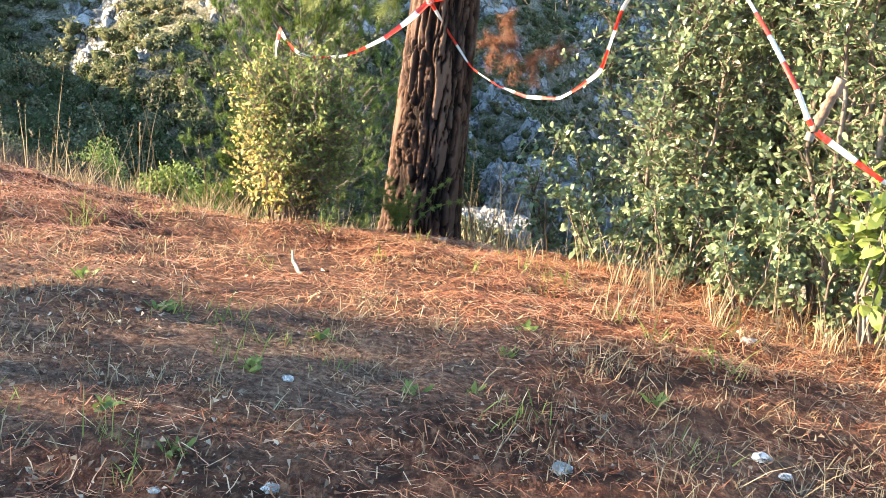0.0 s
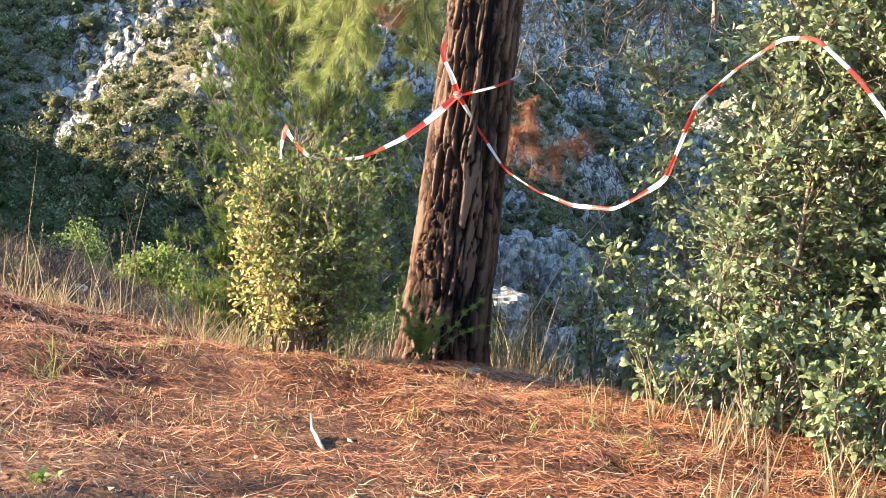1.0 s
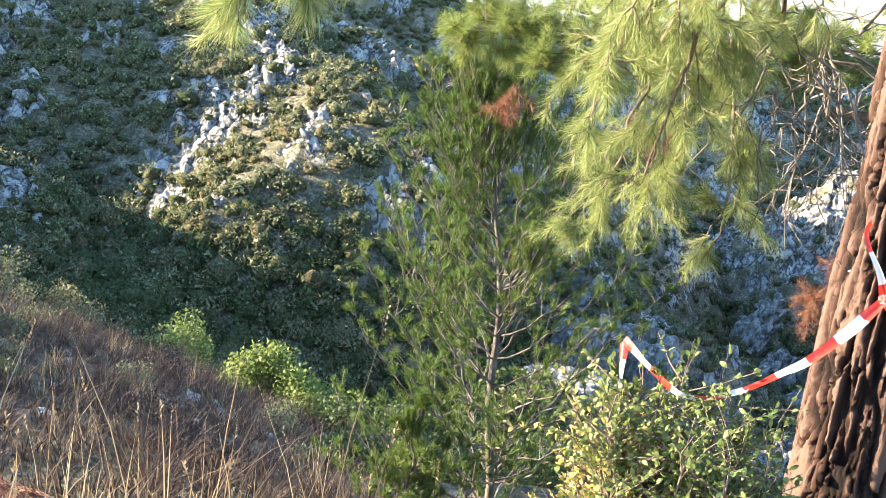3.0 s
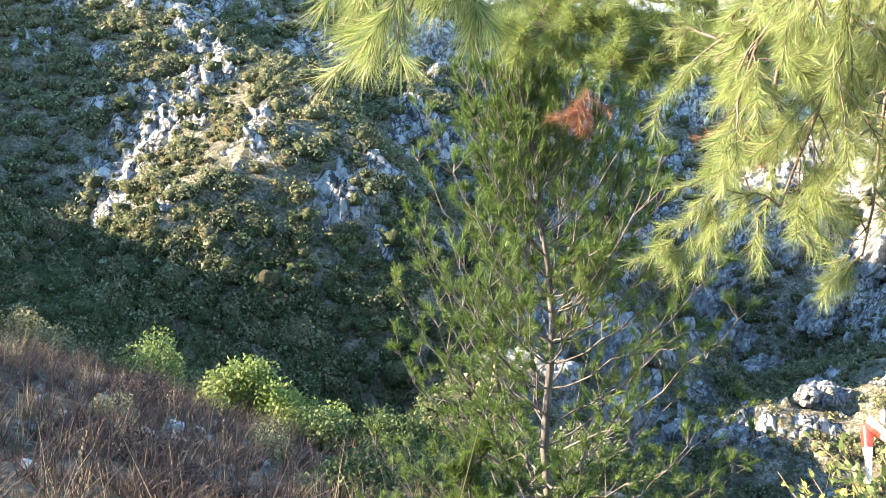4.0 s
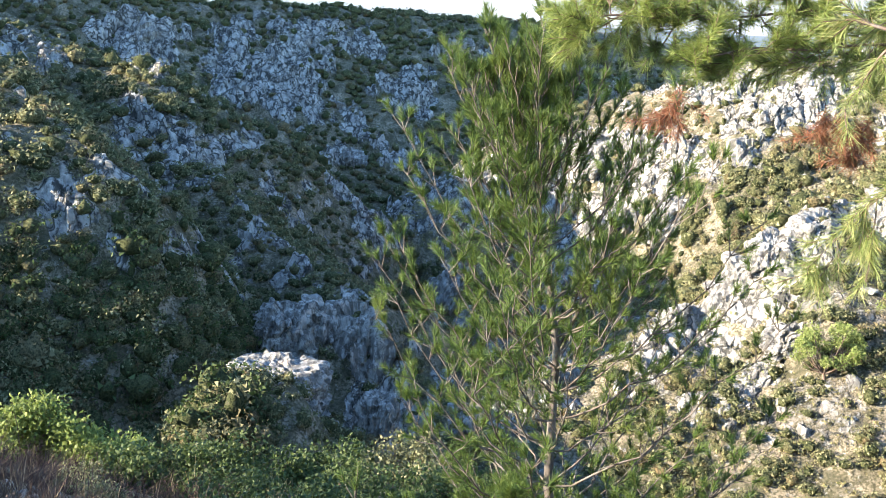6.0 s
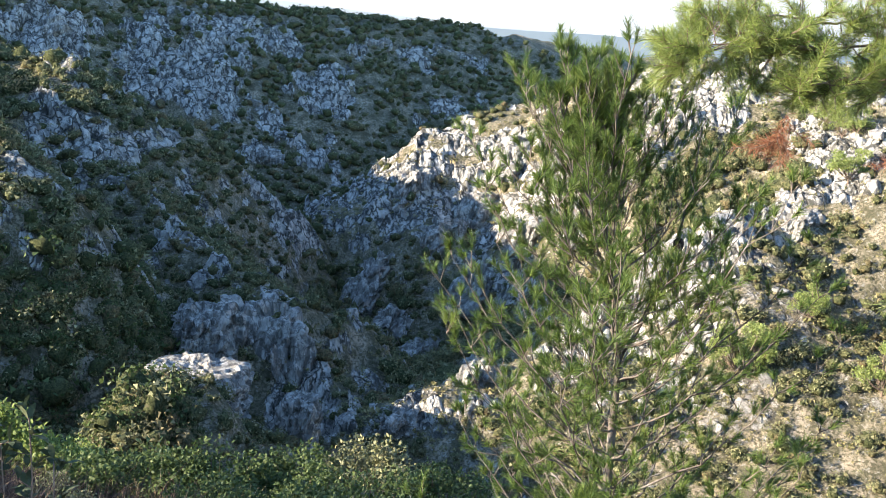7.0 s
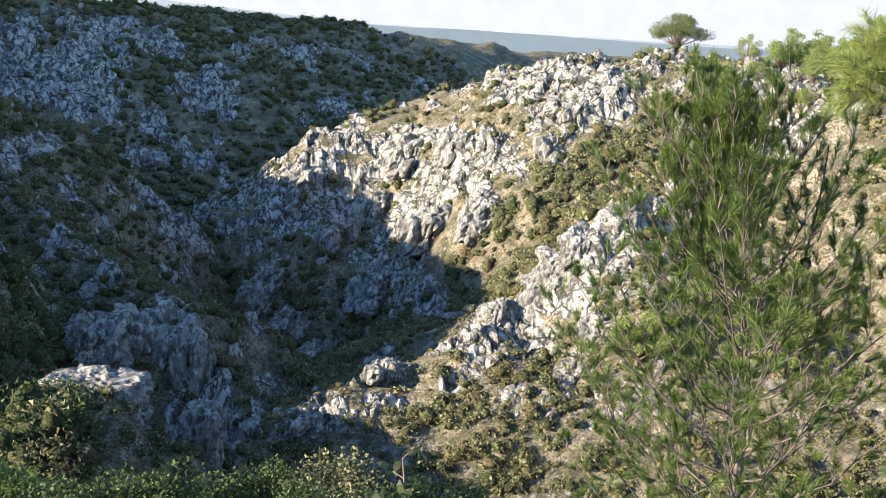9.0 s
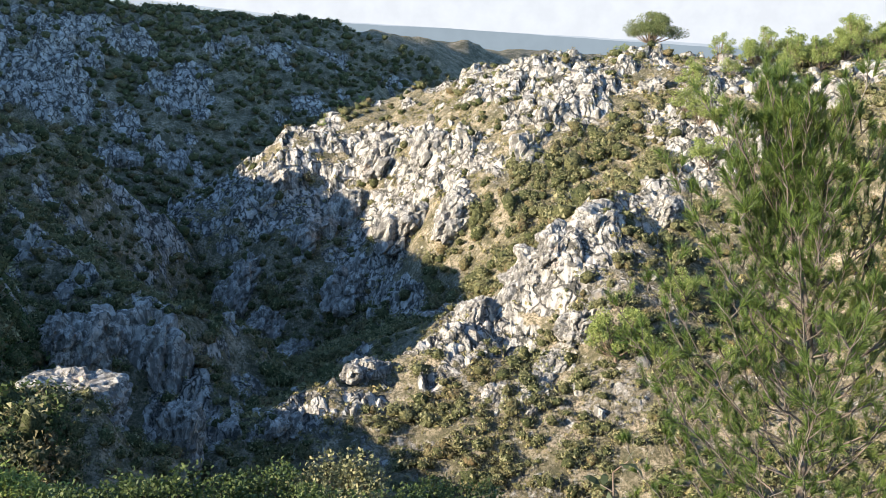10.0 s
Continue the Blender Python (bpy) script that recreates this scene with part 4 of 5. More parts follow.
def bark_trunk(axis, radii, around=190, rise=0.009, depth=0.03, flare=0.0):
    """A trunk with furrowed bark: long raised plates between dark cracks."""
    axis = np.asarray(axis, float)
    length = np.r_[0, np.cumsum(np.linalg.norm(np.diff(axis, axis=0), axis=1))]
    n = int(length[-1] / rise)
    s = np.linspace(0, length[-1], n)
    c = np.stack([np.interp(s, length, axis[:, k]) for k in range(3)], -1)
    r = np.interp(s, length, radii)
    a = np.linspace(0, 2 * math.pi, around, endpoint=False)
    A, S = np.meshgrid(a, s)
    u, w = np.cos(A) * 1.0, np.sin(A) * 1.0
    wob = 0.5 * fbm(u * 2 + 3, w * 2 + 5, S * 2.2, 3, seed=11)
    # long furrows that fork, narrow plates with ragged edges between them, and scales on the plates
    fa = np.abs(2 * fbm((u + wob) * 4.2 + 7, (w - wob) * 4.2, S * 1.3, 4, seed=17, gain=0.5) - 1)
    rag = fbm(u * 9, w * 9, S * 14, 3, seed=19) - 0.5
    h1, e1 = cells(A * 0.17 / 0.034 + 2.2 * (fbm(u * 3, w * 3, S * 4, 3, seed=20) - 0.5) + 0.9 * rag, S / 0.36 + 0.7 * rag + 0.8 * fbm(u * 5, w * 5, S * 0 + 2, 2, seed=25), 23)
    h2, e2 = cells(A * 0.17 / 0.013 + 1.5 * rag, S / 0.12 + 0.8 * rag, 26)
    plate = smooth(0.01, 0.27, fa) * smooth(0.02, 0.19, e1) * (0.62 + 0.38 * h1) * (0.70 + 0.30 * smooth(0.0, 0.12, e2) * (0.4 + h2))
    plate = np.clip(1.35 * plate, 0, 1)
    R = r[:, None] * (1 + 0.05 * (fbm(u, w, S * 0.8, seed=14) - 0.5)) + depth * (plate - 0.5) + 0.012 * (fbm(u * 9, w * 9, S * 9, 3, seed=15) - 0.5)
    R = R + flare * np.exp(-S / 0.16) * (0.6 + 0.8 * vnoise(u * 1.5 + 4, w * 1.5, seed=16))
    v = np.stack([c[:, None, 0] + R * np.cos(A), c[:, None, 1] + R * np.sin(A), np.broadcast_to(c[:, None, 2], A.shape)], -1)
    i = np.arange(n - 1)[:, None] * around
    j = np.arange(around)[None]
    k = (j + 1) % around
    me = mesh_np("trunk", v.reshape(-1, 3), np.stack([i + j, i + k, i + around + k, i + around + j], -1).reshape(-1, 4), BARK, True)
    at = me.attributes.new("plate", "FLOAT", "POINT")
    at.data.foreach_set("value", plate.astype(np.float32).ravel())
    return me


big_pine = thing("pine_tree", (0, 0, 0), "tall old pine with deeply furrowed red-brown bark and drooping yellow-green boughs", "tree")
part("upper_trunk", mesh_np("upper_trunk", *tube([(0.045, 6.28, 2.9), (0.1, 6.3, 4), (0.25, 6.4, 7.5)], [0.145, 0.135, 0.09], 20), BARK, True), None, big_pine)
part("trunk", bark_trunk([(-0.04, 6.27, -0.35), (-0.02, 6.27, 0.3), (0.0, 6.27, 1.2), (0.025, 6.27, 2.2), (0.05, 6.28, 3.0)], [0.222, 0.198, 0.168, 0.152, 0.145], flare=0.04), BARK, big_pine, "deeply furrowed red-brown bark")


def bough(stem, radius, shoots, reach, droop, name="bough", mat=None, tuft=(70, 0.085, 0.0011, 0.75), bare=0.0, grow=None, label=""):
    """A pine bough: a stem, side twigs that droop or rise, and needle brushes at the tips. Returns its twig and needle meshes."""
    stem = np.asarray(stem, float)
    twigs, ends, axes = Pile(), [], []
    twigs.add(*tube(stem, np.linspace(radius, radius * 0.35, len(stem)), 7))
    seg = np.linalg.norm(np.diff(stem, axis=0), axis=1)
    cum = np.r_[0, np.cumsum(seg)] / seg.sum()
    for k in range(shoots):
        s = bare + (1 - bare) * (k + rng.random()) / shoots
        p = np.array([np.interp(s, cum, stem[:, q]) for q in range(3)])
        ahead = unit(np.array([np.interp(min(1, s + 0.05), cum, stem[:, q]) for q in range(3)]) - np.array([np.interp(max(0, s - 0.05), cum, stem[:, q]) for q in range(3)]))
        out = unit(unit(rng.normal(size=3) * (1, 1, 0.6)) + 0.55 * ahead + np.asarray(grow if grow is not None else (0, 0, 0)))
        ln = reach * (0.55 + 0.7 * rng.random()) * (1.0 - 0.35 * s)
        end = p + out * ln + np.array([0, 0, droop * ln])
        c = curve(p, end, 0.12 * ln * (1 if droop < 0 else -1), n=6, wobble=0.012 * ln)
        twigs.add(*tube(c, np.linspace(radius * 0.3, 0.0022, 6), 5))
        for m in range(rng.integers(3, 6)):
            q = c[rng.integers(2, 6)]
            d = unit(unit(c[-1] - c[-2]) + 0.7 * unit(rng.normal(size=3)) + [0, 0, 0.15 + 0.25 * droop])
            e = q + d * (0.05 + 0.10 * rng.random())
            twigs.add(*tube([q, (q + e) / 2 + rng.normal(size=3) * 0.006, e], [0.0028, 0.0022, 0.0018], 4))
            ends.append(e)
            axes.append(e - q)
        ends.append(c[-1])
        axes.append(c[-1] - c[-2])
    count, length, width, spread = tuft
    leaf = Pile()
    leaf.add(*needles(np.array(ends), np.array(axes), count, length, width, spread, 0.09))
    return twigs, leaf


def add_bough(parent, *args, name="bough", needle_mat=None, twig_mat=None, label="", **kw):
    tw, lf = bough(*args, **kw)
    b = part(name, tw.mesh(name, twig_mat or TWIG, True), None, parent, label)
    part("needles", lf.mesh("needles", needle_mat or NEEDLE_OLD), None, b)
    return b


T3 = np.array([0.13, 6.28, 2.75])
# the low bough that droops left of the trunk, in several sprays
add_bough(big_pine, curve(T3, (-0.95, 7.75, 1.75), 0.25), 0.03, 18, 0.45, -0.25, bare=0.45, tuft=(75, 0.09, 0.0011, 0.8))
for _a, _b, _n in (((-0.7, 7.35, 2.0), (-0.92, 7.95, 1.0), 15), ((-0.45, 7.2, 2.0), (-0.35, 7.6, 1.05), 18), ((-0.55, 7.1, 2.05), (-0.75, 7.35, 1.25), 18), ((-0.8, 7.0, 2.15), (-1.0, 7.1, 1.6), 16), ((-0.3, 7.0, 2.2), (-0.25, 8.1, 1.6), 14)):
    add_bough(big_pine, curve(_a, _b, 0.1, wobble=0.02), 0.012, _n, 0.26, -0.45, tuft=(80, 0.09, 0.0011, 0.8))
# the flat bough that reaches out over the gorge
add_bough(big_pine, curve((0.2, 6.4, 3.0), (0.6, 8.5, 1.95), 0.2), 0.035, 12, 0.4, -0.1, bare=0.5)
for _a, _b, _n in (((0.7, 8.4, 1.95), (-1.75, 8.8, 1.86), 62), ((0.5, 8.6, 1.9), (-1.3, 8.6, 1.7), 48), ((0.2, 8.4, 2.0), (-1.5, 8.95, 1.98), 40), ((0.4, 8.7, 1.8), (-0.6, 9.1, 1.72), 34)):
    add_bough(big_pine, curve(_a, _b, 0.03, wobble=0.02), 0.010, _n, 0.22, 0.08, needle_mat=NEEDLE_GREEN, tuft=(60, 0.075, 0.0014, 0.85))
for _a, _b, _n in (((-1.4, 8.8, 1.92), (-1.66, 8.85, 1.76), 11), ((-1.2, 8.75, 1.9), (-1.36, 8.8, 1.68), 11), ((-1.0, 8.7, 1.88), (-1.05, 8.8, 1.66), 10), ((-1.5, 8.9, 1.95), (-1.76, 8.95, 1.82), 9)):
    add_bough(big_pine, curve(_a, _b, 0.05, wobble=0.02), 0.007, _n, 0.17, 0.1, needle_mat=NEEDLE_GREEN, tuft=(60, 0.075, 0.0013, 0.8))
# the bough that hangs low over the path
add_bough(big_pine, curve((0.15, 6.25, 3.4), (-1.75, 5.75, 2.35), 0.2), 0.028, 14, 0.4, -0.2, bare=0.5)
for _a, _b, _n in (((-1.6, 5.8, 2.5), (-1.98, 5.6, 1.82), 10), ((-1.7, 5.8, 2.5), (-2.12, 5.7, 1.95), 9), ((-1.5, 5.9, 2.5), (-1.85, 5.75, 1.95), 8)):
    add_bough(big_pine, curve(_a, _b, 0.06, wobble=0.02), 0.009, _n, 0.17, -0.6, tuft=(85, 0.09, 0.001, 0.6))
# the bough on the upper edge nearer the trunk
for _a, _b, _n in (((0.1, 6.3, 2.9), (-0.75, 6.9, 2.05), 20), ((0.15, 6.3, 3.0), (-0.3, 7.6, 2.2), 18), ((0.1, 6.3, 2.8), (-0.9, 6.5, 2.0), 16)):
    add_bough(big_pine, curve(_a, _b, 0.1), 0.02, _n, 0.3, -0.2, bare=0.35, tuft=(75, 0.09, 0.0011, 0.8))
# dead rust-coloured brushes
for _p in ((-1.42, 8.49, 1.45), (0.42, 8.37, 0.55), (0.6, 8.45, 0.5), (0.38, 8.38, 0.80), (-0.75, 8.5, 1.4), (-0.55, 8.5, 1.36), (0.3, 8.4, 0.6), (0.75, 8.4, 0.62), (-2.0, 5.9, 2.05)):
    _p = np.array(_p)
    add_bough(big_pine, curve(_p + [0.05, -0.02, 0.13], _p, 0.02), 0.003, 4, 0.05, -0.3, name="dead_spray", needle_mat=NEEDLE_DEAD, tuft=(60, 0.06, 0.0011, 1.1), label="rust-red dried needles")
# bare twigs round the trunk
for _k in range(80):
    _dead = Pile()
    _s = rng.random()
    _a = np.array([0.05 + 1.3 * _s, 8.3 - 0.9 * _s, 1.72 + 0.12 * _s]) if _k < 60 else np.array([-0.3 + 0.4 * rng.random(), 7.0 + rng.random(), 1.7 + 0.3 * rng.random()])
    _b = _a + np.array([rng.normal() * 0.25, rng.normal() * 0.2, -0.25 - 0.55 * rng.random() if _k % 4 else 0.35])
    _c = curve(_a, _b, bend=rng.normal(size=3) * 0.08, n=7, wobble=0.02)
    _dead.add(*tube(_c, np.linspace(0.007, 0.0022, 7), 5))
    for _m in range(4):
        _q = _c[rng.integers(2, 6)]
        _dead.add(*tube(curve(_q, _q + rng.normal(size=3) * (0.12, 0.12, 0.1) + [0, 0, -0.08], n=4, wobble=0.015), np.linspace(0.004, 0.0018, 4), 4))
    part("dead_twig", _dead.mesh("dead_twig", PALE_TWIG, True), None, big_pine, "bare grey twig")
# the thick bare limb beside the trunk, with a snapped stub
_line = np.concatenate([curve((0.3, 8.8, 1.62), (0.92, 8.3, 1.70), -0.02, n=14, wobble=0.004), curve((0.92, 8.3, 1.70), (1.42, 8.02, 1.82), 0.03, n=10, wobble=0.004)[1:], curve((1.42, 8.02, 1.82), (2.6, 7.5, 1.98), 0.02, n=12, wobble=0.005)[1:]])
limb = part("limb", mesh_np("limb", *tube(_line, np.linspace(0.026, 0.050, len(_line)) + 0.005 * rng.random(len(_line)), 12), LIMB, True), None, big_pine, "bare orange-brown limb, partly barkless")
part("stub", mesh_np("stub", *tube(curve((1.42, 8.02, 1.80), (1.45, 8.0, 1.50), n=7, wobble=0.004), np.linspace(0.028, 0.022, 7), 9), LIMB, True), None, limb)
# the upper crown, above the path
_tw, _lf = Pile(), Pile()
for _k in range(26):
    _z = 3.4 + 3.8 * rng.random()
    _a = np.array([0.1 + 0.05 * _z, 6.3, _z])
    _d = unit(rng.normal(size=3) * (1, 1, 0.15))
    _w, _l = bough(curve(_a, _a + _d * (0.7 + 1.1 * rng.random()), 0.15), 0.022, 9, 0.35, 0.05, bare=0.4, tuft=(36, 0.1, 0.0016, 0.9))
    for _src, _dst in ((_w, _tw), (_l, _lf)):
        _dst.add(np.concatenate(_src.v), np.concatenate(_src.f))
_cr = part("crown", _tw.mesh("crown", TWIG, True), None, big_pine)
part("needles", _lf.mesh("needles", NEEDLE_OLD), None, _cr)


# ---- young pines ----
PINE_STEM = wood("young_pine_bark", (0.20, 0.165, 0.135), (0.07, 0.055, 0.045), 18)


def young_pine(base, mid, top, width, label, nodes=24, per=6, tuft=(78, 0.064, 0.0018, 0.66)):
    """A slender pine: rising limbs with side twigs, each ending in upright shoots set with needles like a bottle brush."""
    base, mid, top = (np.asarray(p, float) for p in (base, mid, top))
    tree = thing("young_pine", tuple(base), label, "tree", "young pines")
    axis = np.concatenate([curve(base, mid, n=10), curve(mid, top, n=10)[1:]]) + rng.normal(size=(19, 3)) * 0.012
    h = top[2] - base[2]
    part("trunk", mesh_np("trunk", *tube(axis - base, np.linspace(0.009 * h + 0.004, 0.004, 19), 9), PINE_STEM, True), None, tree, "slender grey-brown stem")
    for k in range(nodes):
        s = 0.10 + 0.87 * (k + 0.5 * rng.random()) / (nodes - 0.5)
        p = np.array([np.interp(s, np.linspace(0, 1, 19), axis[:, q]) for q in range(3)])
        twigs, ends, axes, runs = Pile(), [], [], []
        turn = rng.random() * 6.28
        for m in range(per if s < 0.55 else per - 2):
            a = turn + 6.283 * m / per + rng.normal() * 0.3
            ln = width * ((1 - s) ** 0.8 + 0.16) * (0.55 + 0.6 * rng.random())
            rise = 0.35 + 0.85 * s + 0.2 * rng.random()
            end = p + ln * np.array([math.cos(a) * 0.85, math.sin(a) * 0.85, rise])
            c = curve(p, end, -0.13 * ln, n=10, wobble=0.012 * ln)
            twigs.add(*tube(c, np.linspace(0.008 * (1.35 - s), 0.0022, 10), 5))
            first = 3 if s < 0.75 else 1
            for q in range(first, 10):
                for _ in range(2 if q < 9 else 3):
                    d = unit(0.8 * unit(c[min(q + 1, 9)] - c[q - 1]) + 1.0 * unit(rng.normal(size=3) * (1, 1, 0.6)) + [0, 0, 0.25 + 0.4 * s + 3.0 * max(0.0, s - 0.6)])
                    run = (0.08 + 0.17 * rng.random()) * (1.2 - 0.05 * q) * min(1.0, 0.45 + ln)
                    e = c[q] + d * run + [0, 0, 0.15 * run]
                    twigs.add(*tube([c[q], c[q] + d * run * 0.5, e], [0.0034, 0.0026, 0.0018], 4))
                    ends.append(e)
                    axes.append(e - c[q] - d * run * 0.4)
                    runs.append(run * (0.35 + 0.35 * rng.random()))
        br = part("branch", twigs.mesh("branch", PINE_STEM, True, base), None, tree)
        leaf = Pile()
        leaf.add(*needles(np.array(ends), np.array(axes), tuft[0], tuft[1], tuft[2], tuft[3], np.array(runs)))
        part("needles", leaf.mesh("needles", NEEDLE_YOUNG, False, base), None, br)
    # leading shoots
    leaf, tips, dirs, runs = Pile(), [], [], []
    for k in range(12 if h > 2 else 5):
        d = unit([rng.normal() * 0.10, rng.normal() * 0.10, 1])
        tips.append(top + np.array([rng.normal() * 0.12, rng.normal() * 0.12, 0.16 - 0.5 * rng.random()]) * min(1, h / 3))
        dirs.append(d)
        runs.append(0.35 * min(1, h / 3))
    leaf.add(*needles(np.array(tips), np.array(dirs), 190, 0.055, 0.0018, 0.42, np.array(runs)))
    part("leader", leaf.mesh("leader", NEEDLE_YOUNG, False, base), None, tree, "upright leading shoots")
    return tree


pine = young_pine((-1.22, 9.85, -2.3), (-1.36, 9.86, 0.1), (-1.62, 9.93, 1.55), 1.35, "slender young pine with bright green needles below the bank")
_arm = curve((-1.36, 9.86, 0.1), (-1.02, 9.8, 1.45), 0, (0.07, -0.02, -0.05), 9)
_base = np.array([-1.22, 9.85, -2.3])
_armp, _leafp = Pile(), Pile()
_armp.add(*tube(_arm, np.linspace(0.013, 0.004, 9), 7))
_tips = np.concatenate([_arm[3:] + rng.normal(size=(6, 3)) * (0.07, 0.07, 0.03) for _ in range(5)])
_leafp.add(*needles(_tips, rng.normal(size=_tips.shape) * 0.25 + [0.1, 0, 1], 80, 0.065, 0.002, 0.5, 0.2))
_armo = part("branch", _armp.mesh("branch", PINE_STEM, True, _base), None, pine)
part("needles", _leafp.mesh("needles", NEEDLE_YOUNG, False, _base), None, _armo)
_cone = Pile()
_cone.add(ICO2 * (0.03, 0.03, 0.038) * (1 + 0.12 * rng.random((len(ICO2), 1))), ICO2F)
part("cone", _cone.mesh("cone", wood("cone_scales", (0.05, 0.035, 0.03), (0.02, 0.014, 0.012), 60), False), None, pine, "dark closed pine cone").location = np.array([-1.09, 9.8, 0.79]) - _base
young_pine((-1.8, 9.35, ground_z(-1.8, 9.35) - 0.05), (-1.8, 9.3, -1.1), (-1.78, 9.28, -0.55), 0.3, "pine sapling with fresh yellow-green shoots among grass", 6, 4)

# ---- shrubs on the bank ----
def leafy_shrub(name, at, height, spread, stems, count, size, label, mat, stem_mat=None, up=0.9, twig_leaves=9, second=None, base_spread=0.12, bare=0.25):
    """A many-stemmed shrub: stems from one root, side twigs, and folded leaves along the twigs. second: (material, test) for a second leaf colour."""
    at = np.asarray(at, float)
    sh = thing(name, tuple(at), label, "shrub")
    pos, way = [], []
    n_twigs = max(1, count // twig_leaves // stems)
    for k in range(stems):
        wood_p = Pile()
        a = rng.random() * 6.283
        foot = np.array([math.cos(a), math.sin(a), 0]) * base_spread * rng.random()
        a += rng.normal() * 0.5
        r = math.sqrt(rng.random())
        tip = np.array([math.cos(a) * spread[0] * r, math.sin(a) * spread[1] * r, height * (0.45 + 0.55 * math.sqrt(max(0.0, 1 - 0.8 * r * r))) * (0.8 + 0.25 * rng.random())])
        c = curve(foot, tip, bend=rng.normal(size=3) * (0.06, 0.06, 0) * height, n=9, wobble=0.01 * height)
        wood_p.add(*tube(c, np.linspace(0.004 + 0.006 * height, 0.002, 9), 6))
        for m in range(n_twigs):
            s = bare + (1 - bare) * rng.random() ** 0.8
            i = min(7, int(s * 8))
            p = c[i] + (c[i + 1] - c[i]) * rng.random()
            d = unit(unit(rng.normal(size=3) * (1, 1, 0.7)) + [0, 0, up * 0.4] + 0.3 * unit(p + [1e-3, 0, 0]))
            ln = (0.10 + 0.16 * rng.random()) * min(1.3, height)
            e = p + d * ln
            wood_p.add(*tube([p, (p + e) / 2 + rng.normal(size=3) * 0.01, e], [0.0028, 0.002, 0.0014], 3))
            t = rng.random(twig_leaves) ** 0.7
            q = p + (e - p) * t[:, None]
            pos.append(q)
            way.append(unit(unit(rng.normal(size=(twig_leaves, 3))) + 0.6 * d + [0, 0, 0.2]))
        part("stem", wood_p.mesh("stem", stem_mat or TWIG, True), None, sh)
    pos, way = np.concatenate(pos), np.concatenate(way)
    keep = pos[:, 2] > 0.02
    pos, way = pos[keep], way[keep]
    sel = second[1](pos) if second else np.zeros(len(pos), bool)
    for nm, mt, pick in (("foliage", mat, ~sel), ("yellow_foliage", second[0] if second else None, sel)):
        if pick.any():
            lf = Pile()
            lf.add(*leaves(pos[pick], way[pick], size[0], size[1]))
            part(nm, lf.mesh(nm, mt), None, sh)
    return sh


# Left leaves are yellow: part autumn, part sun glow painted in.
leafy_shrub("shrub", (-0.70, 5.75, ground_z(-0.70, 5.75) - 0.03), 1.0, (0.36, 0.30), 36, 14500, (0.027, 0.015), "small-leaved green bush at the bank's edge, yellowed and sunlit leaves painted yellow", BUSH_LEAF,
            second=(YELLOW_SUNLIT_LEAF, lambda p: p[:, 0] + 0.5 * p[:, 2] + 0.15 * rng.normal(size=len(p)) < 0.12))
for _x, _y, _h, _s, _n in ((1.42, 5.7, 2.2, (0.78, 0.55), 12500), (2.15, 5.6, 3.1, (0.85, 0.6), 13000), (2.0, 4.75, 2.4, (0.6, 0.45), 8500), (2.9, 5.0, 3.1, (0.8, 0.6), 6000), (2.5, 6.5, 3.7, (0.9, 0.7), 7000)):
    leafy_shrub("oak_shrub", (_x, _y, ground_z(_x, _y) - 0.03), _h, _s, 17, int(_n * 1.75), (0.043, 0.020), "tall evergreen oak shrub with glossy grey-green leaves", OAK_LEAF, base_spread=0.25, bare=0.15)
for _x, _y, _h, _s, _n in ((0.75, 5.75, 0.75, (0.3, 0.25), 1100), (0.95, 5.2, 0.45, (0.4, 0.25), 1000), (1.5, 5.0, 0.7, (0.35, 0.25), 1000), (1.2, 4.95, 0.5, (0.35, 0.25), 900), (1.75, 4.45, 0.6, (0.4, 0.25), 1000), (1.45, 4.6, 0.45, (0.35, 0.22), 800)):
    leafy_shrub("oak_shrub", (_x, _y, ground_z(_x, _y) - 0.03), _h, _s, 9, _n, (0.045, 0.023), "low evergreen oak shoots at the foot of the tall shrub", OAK_LEAF, bare=0.05)
leafy_shrub("broadleaf_shrub", (1.82, 4.15, ground_z(1.82, 4.15) - 0.02), 0.75, (0.28, 0.25), 9, 420, (0.075, 0.042), "young bush with fresh light green leaves", FRESH_LEAF)
# a single leafy sprig that stands up at the edge
_at = np.array([-4.40, 7.29, ground_z(-4.40, 7.29) - 0.02])
_sprig = thing("oak_sprig", tuple(_at), "dark leafy oak sprig at the edge of the bank", "shrub")
_h = 0.93 - _at[2]
_st, _pos, _way = Pile(), [], []
for _dx, _top in ((0.0, 1.0), (-0.11, 0.93), (0.10, 0.90), (0.03, 0.86), (-0.05, 0.84), (0.16, 0.82)):
    _c = curve((0, 0, 0), (_dx, 0.02, _h * _top), bend=(0.03, 0, 0), n=10, wobble=0.006)
    _st.add(*tube(_c, np.linspace(0.007, 0.002, 10), 6))
    for _k in range(9):
        _s = 0.74 + 0.26 * _k / 8
        _q = np.array([np.interp(_s, np.linspace(0, 1, 10), _c[:, _m]) for _m in range(3)])
        _d = unit(rng.normal(size=3) * (1, 1, 0.3) + [0, 0, 0.7])
        _e = _q + _d * (0.03 + 0.03 * rng.random())
        _st.add(*tube([_q, _e], [0.0016, 0.0012], 4))
        for _m in range(5):
            _pos.append(_q + (_e - _q) * rng.random())
            _way.append(unit(_d + 0.7 * rng.normal(size=3)))
part("stem", _st.mesh("stem", TWIG, True), None, _sprig)
_lf = Pile()
_lf.add(*leaves(np.array(_pos), np.array(_way), 0.045, 0.022))
part("foliage", _lf.mesh("foliage", DARK_LEAF), None, _sprig)

